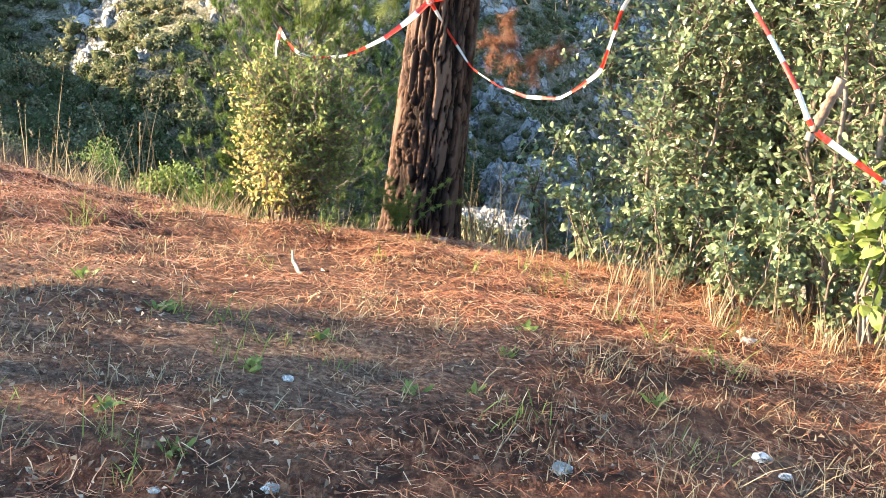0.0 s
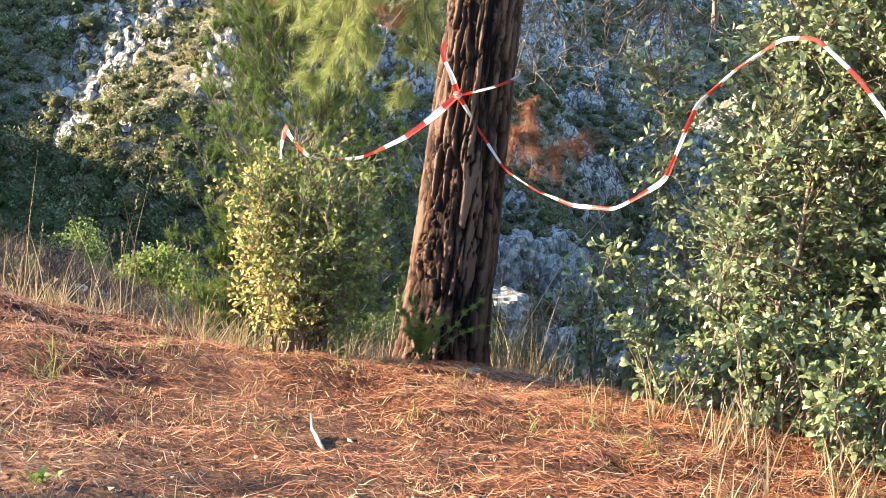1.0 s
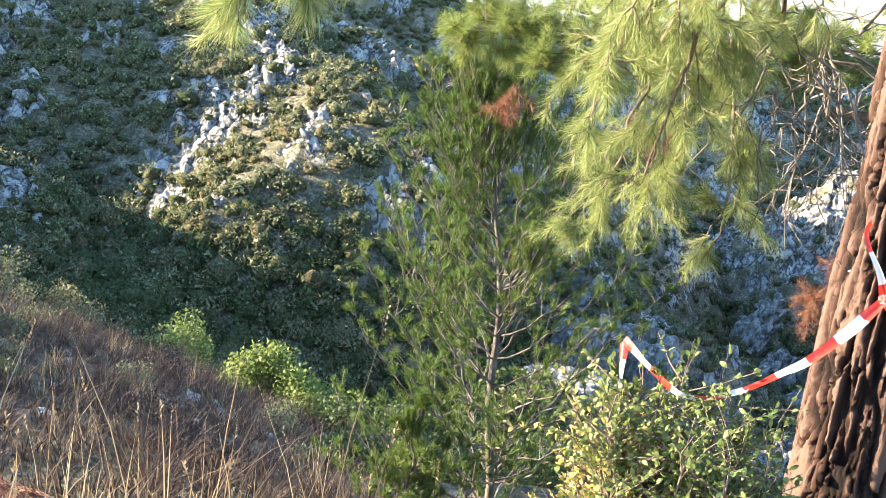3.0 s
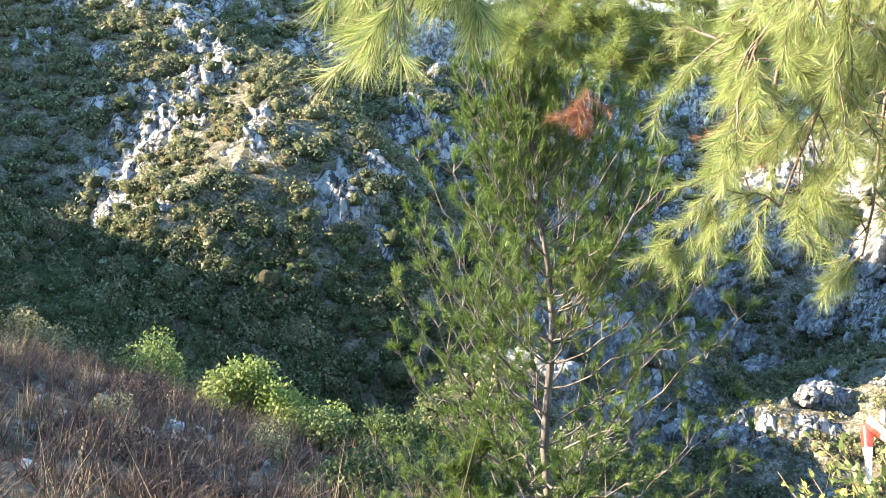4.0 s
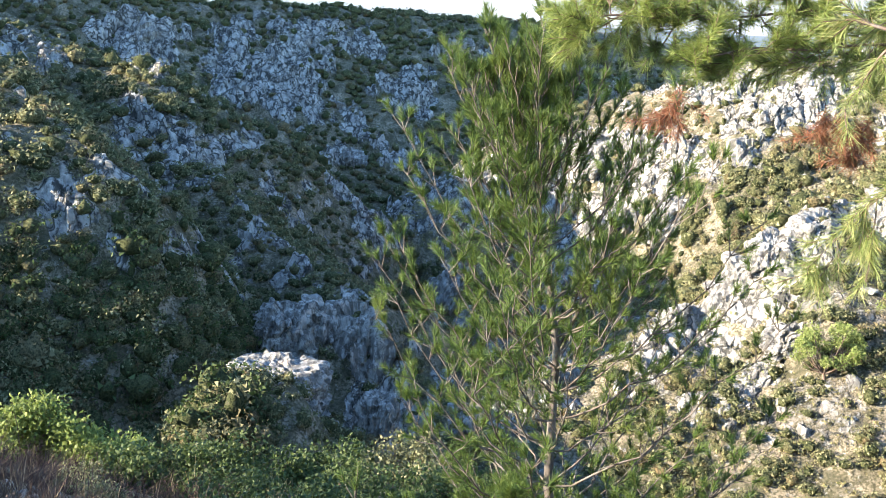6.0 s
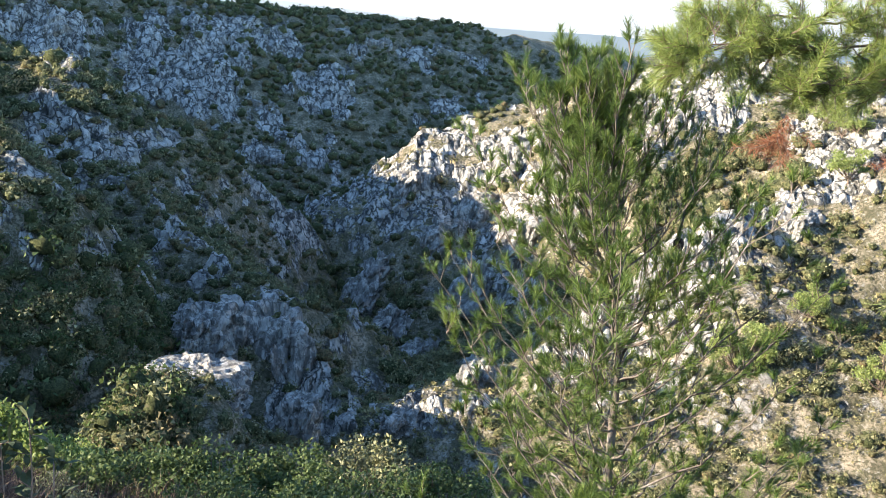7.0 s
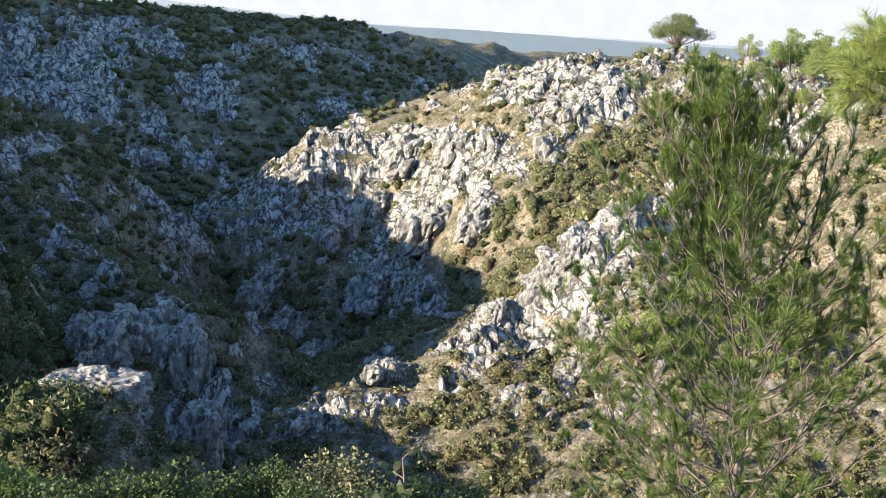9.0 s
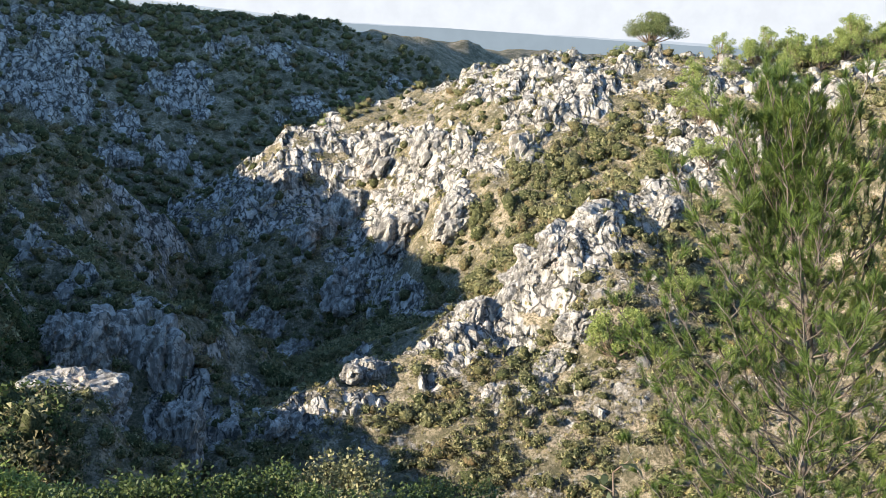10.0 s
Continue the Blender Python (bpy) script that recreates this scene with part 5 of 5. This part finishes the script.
# the sawn branch in the oak shrub
_stick = Pile()
_stick.add(*tube(curve((1.345, 3.90, 1.02), (1.40, 3.86, 1.24), n=12, wobble=0.003), np.linspace(0.016, 0.019, 12) * (0.9 + 0.2 * rng.random(12)), 12))
_ob = tagged(new("sawn_branch", _stick.mesh("sawn_branch", LIMB, True)), "pale sawn-off branch standing in the oak shrub", "branch")

# ---- dry grass, herbs, heath ----
def grass(name, spots, blades, height, mat, label, width=0.004, lean=0.35, heads=0.0, kind="stuff", cat="grass"):
    """Tufts of bent blades at the spots; heads: the share of blades with a seed head."""
    pile = Pile()
    spots = np.asarray(spots, float)
    n = len(spots) * blades
    p = np.repeat(spots, blades, 0) + rng.normal(size=(n, 3)) * (0.035, 0.035, 0)
    h = height * np.exp(0.35 * rng.normal(size=n)) * np.repeat(0.7 + 0.6 * rng.random(len(spots)), blades)
    a = rng.random(n) * 6.283
    l = lean * rng.random(n)
    d = np.stack([np.cos(a) * l, np.sin(a) * l, np.ones(n)], -1)
    w = np.stack([-np.sin(a + 1), np.cos(a + 1), np.zeros(n)], -1) * width * 0.5
    m = p + d * h[:, None] * 0.55 * (1, 1, 1)
    t = p + d * h[:, None] * (1.25, 1.25, 1.0)
    v = np.stack([p - w, p + w, m + w * 0.8, m - w * 0.8, t], 1)
    f = np.array([(0, 1, 2), (0, 2, 3), (3, 2, 4)])
    pile.add(v.reshape(-1, 3), (f[None] + 5 * np.arange(n)[:, None, None]).reshape(-1, 3))
    if heads:
        k = rng.random(n) < heads
        q = np.repeat(t[k], 7, 0) - np.repeat(d[k] * h[k, None], 7, 0) * np.tile(np.linspace(0, 0.12, 7), k.sum())[:, None]
        pile.add(*leaves(q, rng.normal(size=q.shape) * (0.5, 0.5, 0.3) + [0, 0, 1], 0.018, 0.008))
    return tagged(new(name, pile.mesh(name, mat)), label, cat, kind=kind)


def spots(n, x0, x1, y0, y1, test=None):
    x, y = rng.uniform(x0, x1, n), rng.uniform(y0, y1, n)
    z = terrain(x, y)[0]
    p = np.stack([x, y, z], -1)
    return p if test is None else p[test(x, y)]


grass("dry_grass", spots(190, -4.5, -0.9, 5.5, 6.9, lambda x, y: fbm(x / 0.5, y / 0.5, seed=97) > 0.5), 12, 0.14, STRAW, "straw-coloured dry grass along the edge of the bank", 0.005, 0.9, 0.1)
grass("dry_grass", spots(18, -3.2, -1.0, 5.9, 7.0), 2, 0.5, STRAW, "tall dry grass stalks with seed heads on the bank's edge", 0.006, 0.3, 0.6)
grass("dry_grass", spots(26, 0.2, 0.55, 6.2, 6.8), 5, 0.42, STRAW, "pale dry grass clump behind the pine trunk", 0.005, 0.45)
grass("dry_grass", spots(130, -0.6, 1.6, 6.5, 8.2), 8, 0.22, STRAW, "pale dry grass on the slope behind the pine", 0.005, 0.7)
grass("dry_grass", spots(26, -3.5, -0.5, 6.6, 9.2), 4, 0.45, STRAW, "sparse tall dry grass below the bank", 0.005, 0.4, 0.3)
grass("dry_grass", spots(900, -2.6, 2.6, 1.6, 5.9, lambda x, y: fbm(x / 0.5, y / 0.5, seed=95) > 0.5), 5, 0.05, STRAW, "short dry grass blades standing in the needle litter", 0.003, 0.9)
grass("dry_grass", spots(46, 0.5, 2.4, 3.7, 5.0), 10, 0.15, STRAW, "small straw tufts in front of the oak shrub", 0.004, 0.5)

grass("green_grass", spots(130, -2.2, 2.4, 1.7, 5.2, lambda x, y: fbm(x / 0.4, y / 0.4, seed=98) > 0.52), 12, 0.05, FRESH_LEAF, "small green grass tufts in the needle litter", 0.004, 0.9)

# needles lying on the ground
_n = 125000
_x, _y = rng.uniform(-3.4, 3.2, _n), rng.uniform(1.5, 6.7, _n)
_dens = smooth(0.36, 0.6, fbm(_x / 0.7, _y / 0.7, seed=96)) * 0.7 + 0.3
_dens = _dens * (1 - 0.75 * smooth(0.45, 0.62, fbm(_x / 1.5, _y / 1.5, seed=81)) * smooth(4.2, 2.6, _y + 0.35 * _x))
_dens = _dens * (0.45 + 0.55 * smooth(2.7, 3.9, _y + 0.25 * _x))
_k = rng.random(_n) < _dens
_x, _y = _x[_k], _y[_k]
_z = terrain(_x, _y)[0]
_n = len(_x)
_a = np.where(rng.random(_n) < 0.5, -0.45 + 0.5 * rng.normal(size=_n), rng.random(_n) * 6.28)
_l = (0.018 + 0.03 * rng.random(_n)) * np.where(_y < 3.2, 0.75, 1.0)
_d = np.stack([np.cos(_a), np.sin(_a), np.zeros(_n)], -1) * _l[:, None]
_w = np.stack([-np.sin(_a), np.cos(_a), np.zeros(_n)], -1) * 0.0011
_c = np.stack([_x, _y, _z + 0.004 + 0.012 * rng.random(_n)], -1)
_e1, _e2 = _c - _d, _c + _d
_e1[:, 2] += terrain(_e1[:, 0], _e1[:, 1])[0] - _z + 0.008 * rng.normal(size=_n) + 0.004
_e2[:, 2] += terrain(_e2[:, 0], _e2[:, 1])[0] - _z + 0.03 * rng.random(_n) ** 2
_mid = _c + [0, 0, 0.006]
_vv = np.stack([_e1 - _w, _e1 + _w, _mid + _w * 1.2, _mid - _w * 1.2, _e2], 1)
_ff = np.array([(0, 1, 2), (0, 2, 3), (3, 2, 4)])
_p = Pile()
_p.add(_vv.reshape(-1, 3), (_ff[None] + 5 * np.arange(_n)[:, None, None]).reshape(-1, 3))
tagged(new("pine_needle_litter", _p.mesh("pine_needle_litter", LITTER)), "fallen orange-brown pine needles covering the bank", "pine needles", kind="stuff")

# crumbs of bark, leaf and earth between the needles
_n = 60000
_x, _y = rng.uniform(-2.6, 2.6, _n), 1.5 + 4.6 * rng.random(_n) ** 1.6
_k = fbm(_x / 0.25, _y / 0.2, seed=99) > 0.38 + 0.2 * rng.random(_n)
_x, _y = _x[_k], _y[_k]
_p = Pile()
_p.add(*leaf_tris(np.stack([_x, _y, terrain(_x, _y)[0] + 0.006], -1), 0.008 + 0.014 * rng.random(len(_x)) ** 2, unit(rng.normal(size=(len(_x), 3)) * 0.5 + [0, 0, 1])))
tagged(new("leaf_litter", _p.mesh("leaf_litter", CRUMB)), "brown crumbs of bark and dry leaves on the bank", "leaf litter", kind="stuff")
grass("dry_grass", spots(2600, -2.4, 2.4, 1.6, 4.4, lambda x, y: fbm(x / 0.35, y / 0.35, seed=92) > 0.47), 5, 0.032, STRAW, "short dry grass stubble on the path", 0.003, 1.1)

# ---- small things on the bank ----
HERB_LEAVES = [mesh_np("leaf", *leaves(np.zeros((1, 3)), np.array([[1.0, 0.0, 0.0]]), 0.04, 0.012), _mat) for _mat in (FRESH_LEAF, GREEN_LEAF)]
for _x, _y in ((-0.25, 2.67), (-0.12, 3.05), (-0.62, 3.16), (0.38, 3.02), (0.14, 2.65), (-0.48, 2.32), (-0.28, 2.17), (0.76, 2.81), (0.29, 2.74), (0.45, 3.34), (-0.9, 3.3), (1.0, 3.4)):
    _at = np.array([_x, _y, ground_z(_x, _y)])
    _h = thing("herb", tuple(_at), "small green herb rosette in the litter", "herb", "herbs on the bank")
    _mesh = HERB_LEAVES[0 if rng.random() < 0.3 else 1]
    for _k in range(14):
        _l = part("leaf", _mesh, None, _h)
        _l.location = (rng.normal() * 0.012, rng.normal() * 0.012, 0.004)
        _l.rotation_euler = (0.4 * rng.normal(), -0.35 - 0.6 * rng.random(), rng.random() * 6.283)
        _l.scale = (0.7 + 0.7 * rng.random(),) * 3
STONE_WHITE = stone_material("white_stone", (0.72, 0.69, 0.63), (0.5, 0.47, 0.42), (0.6, 0.5, 0.4), 20)
for _x, _y, _s in ((0.49, 2.33, 0.024), (0.96, 2.52, 0.022), (1.0, 2.45, 0.017), (-0.08, 2.08, 0.02), (-0.15, 2.64, 0.016), (1.22, 3.71, 0.026), (-0.28, 2.0, 0.013), (0.12, 5.62, 0.028)):
    _st = new("stone", mesh_np("stone", 0.75 * ICO2 * (1 + 0.18 * rng.normal(size=(len(ICO2), 1))) * (_s * 1.3, _s, _s * 0.7), ICO2F, STONE_WHITE))
    _st.location = (_x, _y, ground_z(_x, _y) + _s * 0.3)
    tagged(_st, "small white limestone pebble lying in the pine needles", "stone", "pebbles on the bank")
_g = ground_z(-0.34, 3.95)
_tw = Pile()
_tw.add(*tube(np.array([(-0.40, 4.10, _g + 0.05), (-0.385, 4.04, _g + 0.028), (-0.365, 4.0, _g + 0.022), (-0.35, 3.95, _g + 0.026), (-0.325, 3.90, _g + 0.018), (-0.28, 3.87, _g + 0.012)]), [0.003, 0.006, 0.0075, 0.007, 0.006, 0.002], 8))
tagged(new("twig", _tw.mesh("twig", wood("grey_wood", (0.40, 0.34, 0.27), (0.17, 0.14, 0.11)), True)), "short weathered grey twig lying in the pine litter", "twig")
# feathery sprout at the foot of the trunk
_at = np.array([-0.12, 5.72, ground_z(-0.12, 5.72)])
_sp = thing("asparagus_sprout", tuple(_at), "feathery light green wild asparagus sprout at the pine's foot", "plant")
_lf = Pile()
for _k in range(14):
    _e = np.array([0.04 + rng.normal() * 0.17, -0.08 + rng.normal() * 0.06, 0.14 + 0.20 * rng.random()])
    _c = curve((0, 0, 0), _e, 0.03, n=8, wobble=0.005)
    part("stem", mesh_np("stem", *tube(_c, np.linspace(0.003, 0.001, 8), 4), FRESH_LEAF, True), None, _sp)
    _q = np.repeat(_c[2:], 6, 0)
    _lf.add(*needles(_q, rng.normal(size=_q.shape) + [0, 0, 0.4], 10, 0.028, 0.0016, 0.9, 0.01))
part("foliage", _lf.mesh("foliage", FRESH_LEAF), None, _sp)


# ---- barrier tape ----
def tape_material():
    m, nt, b = material("barrier_tape", 0.35, 0.5)
    uv = nt.nodes.new("ShaderNodeUVMap")
    sep = nt.nodes.new("ShaderNodeSeparateXYZ")
    nt.links.new(uv.outputs[0], sep.inputs[0])
    w = nt.nodes.new("ShaderNodeMath")
    w.operation = "PINGPONG"
    w.inputs[1].default_value = 1.0
    nt.links.new(sep.outputs[0], w.inputs[0])
    col = ramp(nt, w.outputs[0], (0.49, (0.72, 0.05, 0.03)), (0.51, (0.82, 0.80, 0.78)))
    col = mix(nt, ramp(nt, noise_tex(nt, 40, 3, kind="world"), (0.5, 0.0), (0.8, 0.25)), col, (0.55, 0.45, 0.42))
    nt.links.new(col, b.inputs["Base Color"])
    t = nt.nodes.new("ShaderNodeBsdfTranslucent")
    nt.links.new(col, t.inputs[0])
    s = nt.nodes.new("ShaderNodeMixShader")
    s.inputs[0].default_value = 0.3
    nt.links.new(b.outputs[0], s.inputs[1])
    nt.links.new(t.outputs[0], s.inputs[2])
    nt.links.new(s.outputs[0], nt.nodes["Material Output"].inputs[0])
    return m


TAPE = tape_material()


def tape_strip(points, width, twists, label_len=0.11, fold=0.35):
    """A plastic strip through the points, creased lengthwise and slowly twisting, with red and white blocks along it."""
    pts = np.asarray(points, float)
    d = np.r_[0, np.cumsum(np.linalg.norm(np.diff(pts, axis=0), axis=1))]
    n = max(24, int(d[-1] / 0.012))
    s = np.linspace(0, d[-1], n)
    c = np.stack([np.interp(s, d, pts[:, k]) for k in range(3)], -1)
    for _ in range(12):
        c[1:-1] = (c[:-2] + 2 * c[1:-1] + c[2:]) / 4
    t = unit(np.gradient(c, axis=0))
    a = unit(np.cross(t, [0.15, 1.0, 0.1]))
    b = np.cross(t, a)
    ang = twists[0] + (twists[1] - twists[0]) * s / d[-1] + 0.5 * (vnoise(s * 6, s * 0, seed=5) - 0.5)
    w = a * np.cos(ang)[:, None] + b * np.sin(ang)[:, None]
    nn = np.cross(t, w)
    wd = width * (0.55 + 0.6 * vnoise(s * 7, s * 0 + 3, seed=6))
    cols = 5
    u = np.linspace(-0.5, 0.5, cols)
    v = c[:, None] + w[:, None] * (u[None, :, None] * wd[:, None, None]) + nn[:, None] * (np.cos(u * math.pi * 2)[None, :, None] * wd[:, None, None] * fold * 0.5)
    i = np.arange(n - 1)[:, None] * cols
    j = np.arange(cols - 1)[None]
    f = np.stack([i + j, i + j + 1, i + cols + j + 1, i + cols + j], -1).reshape(-1, 4)
    me = mesh_np("tape", v.reshape(-1, 3), f, TAPE, True)
    lay = me.uv_layers.new(name="UVMap")
    vi = np.empty(len(me.loops), np.int32)
    me.loops.foreach_get("vertex_index", vi)
    uvs = np.stack([s[vi // cols] / label_len, (vi % cols) / (cols - 1)], -1).astype(np.float32)
    lay.data.foreach_set("uv", uvs.ravel())
    return me


KNOT = np.array([-0.075, 6.07, 1.145])
tape = thing("barrier_tape", (0, 0, 0), "red and white plastic barrier tape knotted round the pine", "tape")
part("span", tape_strip([(-0.845, 5.99, 0.925), (-0.77, 5.85, 0.89), (-0.694, 5.73, 0.855), (-0.6, 5.8, 0.835), (-0.48, 5.92, 0.84), (-0.3, 5.98, 0.93), (-0.17, 6.03, 1.04), KNOT], 0.042, (0.3, 2.6)), None, tape)
part("span", tape_strip([KNOT, (0.04, 6.12, 0.98), (0.176, 6.1, 0.815), (0.33, 5.9, 0.765), (0.47, 5.68, 0.76), (0.62, 5.5, 0.80), (0.70, 5.41, 0.88), (0.781, 5.338, 0.971), (0.82, 5.15, 1.3), (0.88, 4.9, 1.45), (0.93, 4.55, 1.585), (1.0, 4.45, 1.6), (1.1, 4.3, 1.5), (1.2, 4.1, 1.34), (1.3, 3.97, 1.17), (1.36, 3.95, 1.05), (1.62, 3.9, 0.90), (1.9, 4.0, 0.8)], 0.025, (0.2, 7.5)), None, tape)
_ring = [(0.02 + 0.186 * math.cos(a), 6.27 + 0.19 * math.sin(a), 1.145 + 0.06 * min(a + 2.0, 2.2) - 0.025 * max(0.0, a - 0.2)) for a in np.linspace(-2.0, 3.9, 30)]
part("loop", tape_strip(_ring, 0.03, (1.5, 1.7)), None, tape)
part("loose_end", tape_strip([KNOT, (-0.10, 6.05, 1.22), (-0.155, 6.06, 1.31), (-0.17, 6.08, 1.36), (-0.15, 6.09, 1.37)], 0.028, (0.3, 1.0)), None, tape)
part("loose_end", tape_strip([(-0.845, 5.985, 0.925), (-0.85, 5.95, 0.87), (-0.845, 5.92, 0.80)], 0.03, (0.3, 1.4)), None, tape)
_kb = bmesh.new()
bmesh.ops.create_icosphere(_kb, subdivisions=2, radius=0.02)
for _vv in _kb.verts:
    _vv.co *= 1 + 0.35 * (rng.random() - 0.5)
_ko = part("knot", _kb, None, tape)
_ko.location = KNOT
_km, _nt, _b = material("red_knot", 0.4, 0.4)
_nt.links.new(ramp(_nt, noise_tex(_nt, 60, 3, kind="world"), (0.45, (0.72, 0.05, 0.03)), (0.6, (0.8, 0.6, 0.55))), _b.inputs["Base Color"])
_ko.data.materials.append(_km)

# ---- the slope below the bank ----
def round_bush(at, size, leaves_n, leaf, label, mat, core=True, name="bush"):
    """A dense rounded bush: branching stems and many small leaf clumps in lobes."""
    at = np.asarray(at, float)
    b = thing(name, tuple(at), label, "bush", "bushes on the slope")
    lf = Pile()
    size = np.asarray(size, float)
    lobe = unit(rng.normal(size=(14, 3)) * (1, 1, 0.8)) * (0.35 + 0.3 * rng.random((14, 1)))
    lobe[:, 2] = np.abs(lobe[:, 2]) * 1.1 + 0.15
    for q in lobe:
        part("stem", mesh_np("stem", *tube(curve((0, 0, 0), q * size, -0.05, n=6, wobble=0.03), np.linspace(0.03, 0.006, 6) * size[0], 5), TWIG, True), None, b)
    k = rng.integers(0, 14, leaves_n)
    p = lobe[k] + unit(rng.normal(size=(leaves_n, 3))) * (0.30 * rng.random((leaves_n, 1)) ** 0.35)
    p[:, 2] = np.abs(p[:, 2])
    lf.add(*leaves(p * size, rng.normal(size=(leaves_n, 3)) + [0, 0, 0.5], leaf, leaf * 0.6))
    part("foliage", lf.mesh("foliage", mat), None, b)
    return b


for _x, _y, _up, _s, _n, _lf, _mat, _lab in (
        (-6.2, 22.6, -0.5, (1.15, 1.0, 1.15), 3600, 0.11, FRESH_LEAF, "bright yellow-green bush on the slope"),
        (-5.0, 22.4, -0.7, (1.3, 1.0, 1.0), 3200, 0.11, FRESH_LEAF, "bright yellow-green bush on the slope"),
        (-4.0, 21.5, -0.9, (1.2, 1.0, 1.0), 2800, 0.11, DEEP_LEAF, "mid-green bush lower on the slope"),
        (-2.9, 21.0, -0.8, (1.2, 1.0, 0.95), 2600, 0.11, DEEP_LEAF, "mid-green bush lower on the slope"),
        (-8.6, 24.6, -0.2, (1.15, 1.0, 1.2), 2600, 0.10, GREEN_LEAF, "rounded olive-green bush on the slope's edge"),
        (-7.6, 25.0, -0.3, (0.9, 0.9, 1.0), 2000, 0.10, SHRUB_LEAF, "grey-green bush on the slope's edge"),
        (-11.2, 24.4, -0.3, (1.1, 0.9, 0.9), 2000, 0.10, SCRUB_LEAF, "dry olive bush on the slope's edge"),
        (-12.8, 24.0, -0.2, (1.2, 1.0, 1.0), 2000, 0.10, SHRUB_LEAF, "dark bush on the slope's edge"),
        (-3.1, 15.2, -0.4, (0.75, 0.7, 0.6), 1800, 0.08, DEEP_LEAF, "low dark green bush on the slope"),
        (-2.0, 16.3, -0.4, (0.85, 0.8, 0.65), 2000, 0.08, DEEP_LEAF, "low dark green bush on the slope"),
        (-0.8, 17.6, -0.4, (0.9, 0.8, 0.65), 2000, 0.08, DEEP_LEAF, "low dark green bush on the slope"),
        (-2.9, 18.2, -0.4, (0.9, 0.8, 0.75), 2000, 0.08, DEEP_LEAF, "low dark green bush on the slope"),
        (0.5, 18.6, -0.4, (0.9, 0.8, 0.65), 2000, 0.08, DEEP_LEAF, "low dark green bush on the slope"),
        (-1.3, 19.6, -0.4, (0.9, 0.8, 0.7), 2000, 0.08, DEEP_LEAF, "low dark green bush on the slope"),
        (-2.1, 22.3, -0.6, (1.1, 1.0, 0.8), 2400, 0.11, DEEP_LEAF, "mid-green bush lower on the slope"),
        (-0.9, 22.8, -0.6, (1.1, 1.0, 0.85), 2400, 0.11, DEEP_LEAF, "mid-green bush lower on the slope"),
        (0.3, 22.4, -0.6, (1.1, 1.0, 1.0), 2200, 0.11, SHRUB_LEAF, "grey-green bush lower on the slope"),
        (-3.3, 23.4, -0.6, (1.1, 1.0, 1.0), 2200, 0.11, DEEP_LEAF, "mid-green bush lower on the slope"),
        (-5.0, 25.6, -0.6, (1.0, 1.0, 1.1), 2200, 0.11, FRESH_LEAF, "bright green bush below the slope's edge")):
    round_bush((_x, _y, ground_z(_x, _y) - 0.15), np.array(_s) * 1.2, int(_n * 1.2), _lf * 0.8, _lab, _mat)
for _x, _y, _s in ((-6.6, 16.8, 0.42), (-4.6, 13.0, 0.4), (-8.8, 17.5, 0.4), (-3.6, 14.6, 0.38), (-7.2, 14.2, 0.36), (-9.6, 20, 0.45), (-5.4, 14.6, 0.55), (-8.0, 15.4, 0.6), (-6.8, 18.6, 0.6), (-9.6, 17.0, 0.65), (-4.6, 17.4, 0.5), (-10.6, 21.6, 0.7), (-7.4, 21.0, 0.6), (-5.0, 19.4, 0.55), (-3.9, 12.2, 0.4)):
    round_bush((_x, _y, ground_z(_x, _y) - 0.03), (_s * 1.2, _s, _s), 1300, 0.042, "low grey-brown heath cushion among stones", HEATH if rng.random() < 0.6 else SHRUB_LEAF, name="heath_cushion")
_n = 2600
_x, _y = rng.uniform(-14, 1.5, _n), rng.uniform(8.2, 27, _n)
_k = (fbm(_x / 2.2, _y / 2.2, seed=101) > 0.30) & ((_x < -3.2) | (_y < 12.5))
_x, _y = _x[_k], _y[_k]
_p = np.stack([_x, _y, terrain(_x, _y)[0]], -1)
grass("dry_heath", _p, 20, 0.27, HEATH, "brown and mauve dry heath on the slope below the bank", 0.011, 1.2)
_x, _y = rng.uniform(-12, -2, 240), rng.uniform(11, 24, 240)
grass("dry_grass", np.stack([_x, _y, terrain(_x, _y)[0]], -1), 10, 0.28, STRAW, "dry grass among the heath on the slope", 0.008, 0.5)
_x, _y = rng.normal(-5.9, 1.5, 90), rng.normal(16.8, 1.4, 90)
rocks("stone_patch", np.stack([_x, _y, terrain(_x, _y)[0]], -1), 0.085 * np.exp(np.clip(0.5 * rng.normal(size=90), -1, 0.8)), "grey limestone rubble patch among the heath", 0.7)

# unseen pines added left of the view to shade the near ground and slope
for _x, _y, _h, _s, _t in ((-8.2, 3.15, 2.9, 0.5, 0.55), (-8.3, 2.35, 3.0, 0.7, 0.5), (-8.6, 1.2, 3.5, 1.0, 0.5), (-11.5, 2.1, 4.0, 0.8, 0.5), (-8.9, -0.6, 5.0, 1.3, 0.45), (-20.5, 14.6, 7.0, 2.2, 0.25), (-22, 18.0, 7.0, 2.4, 0.25)):
    crest_pine((_x, _y, ground_z(_x, _y) - 0.1), _h, _s, "unseen pine added on the left to cast shade", _t, 14, 90, 0.6)
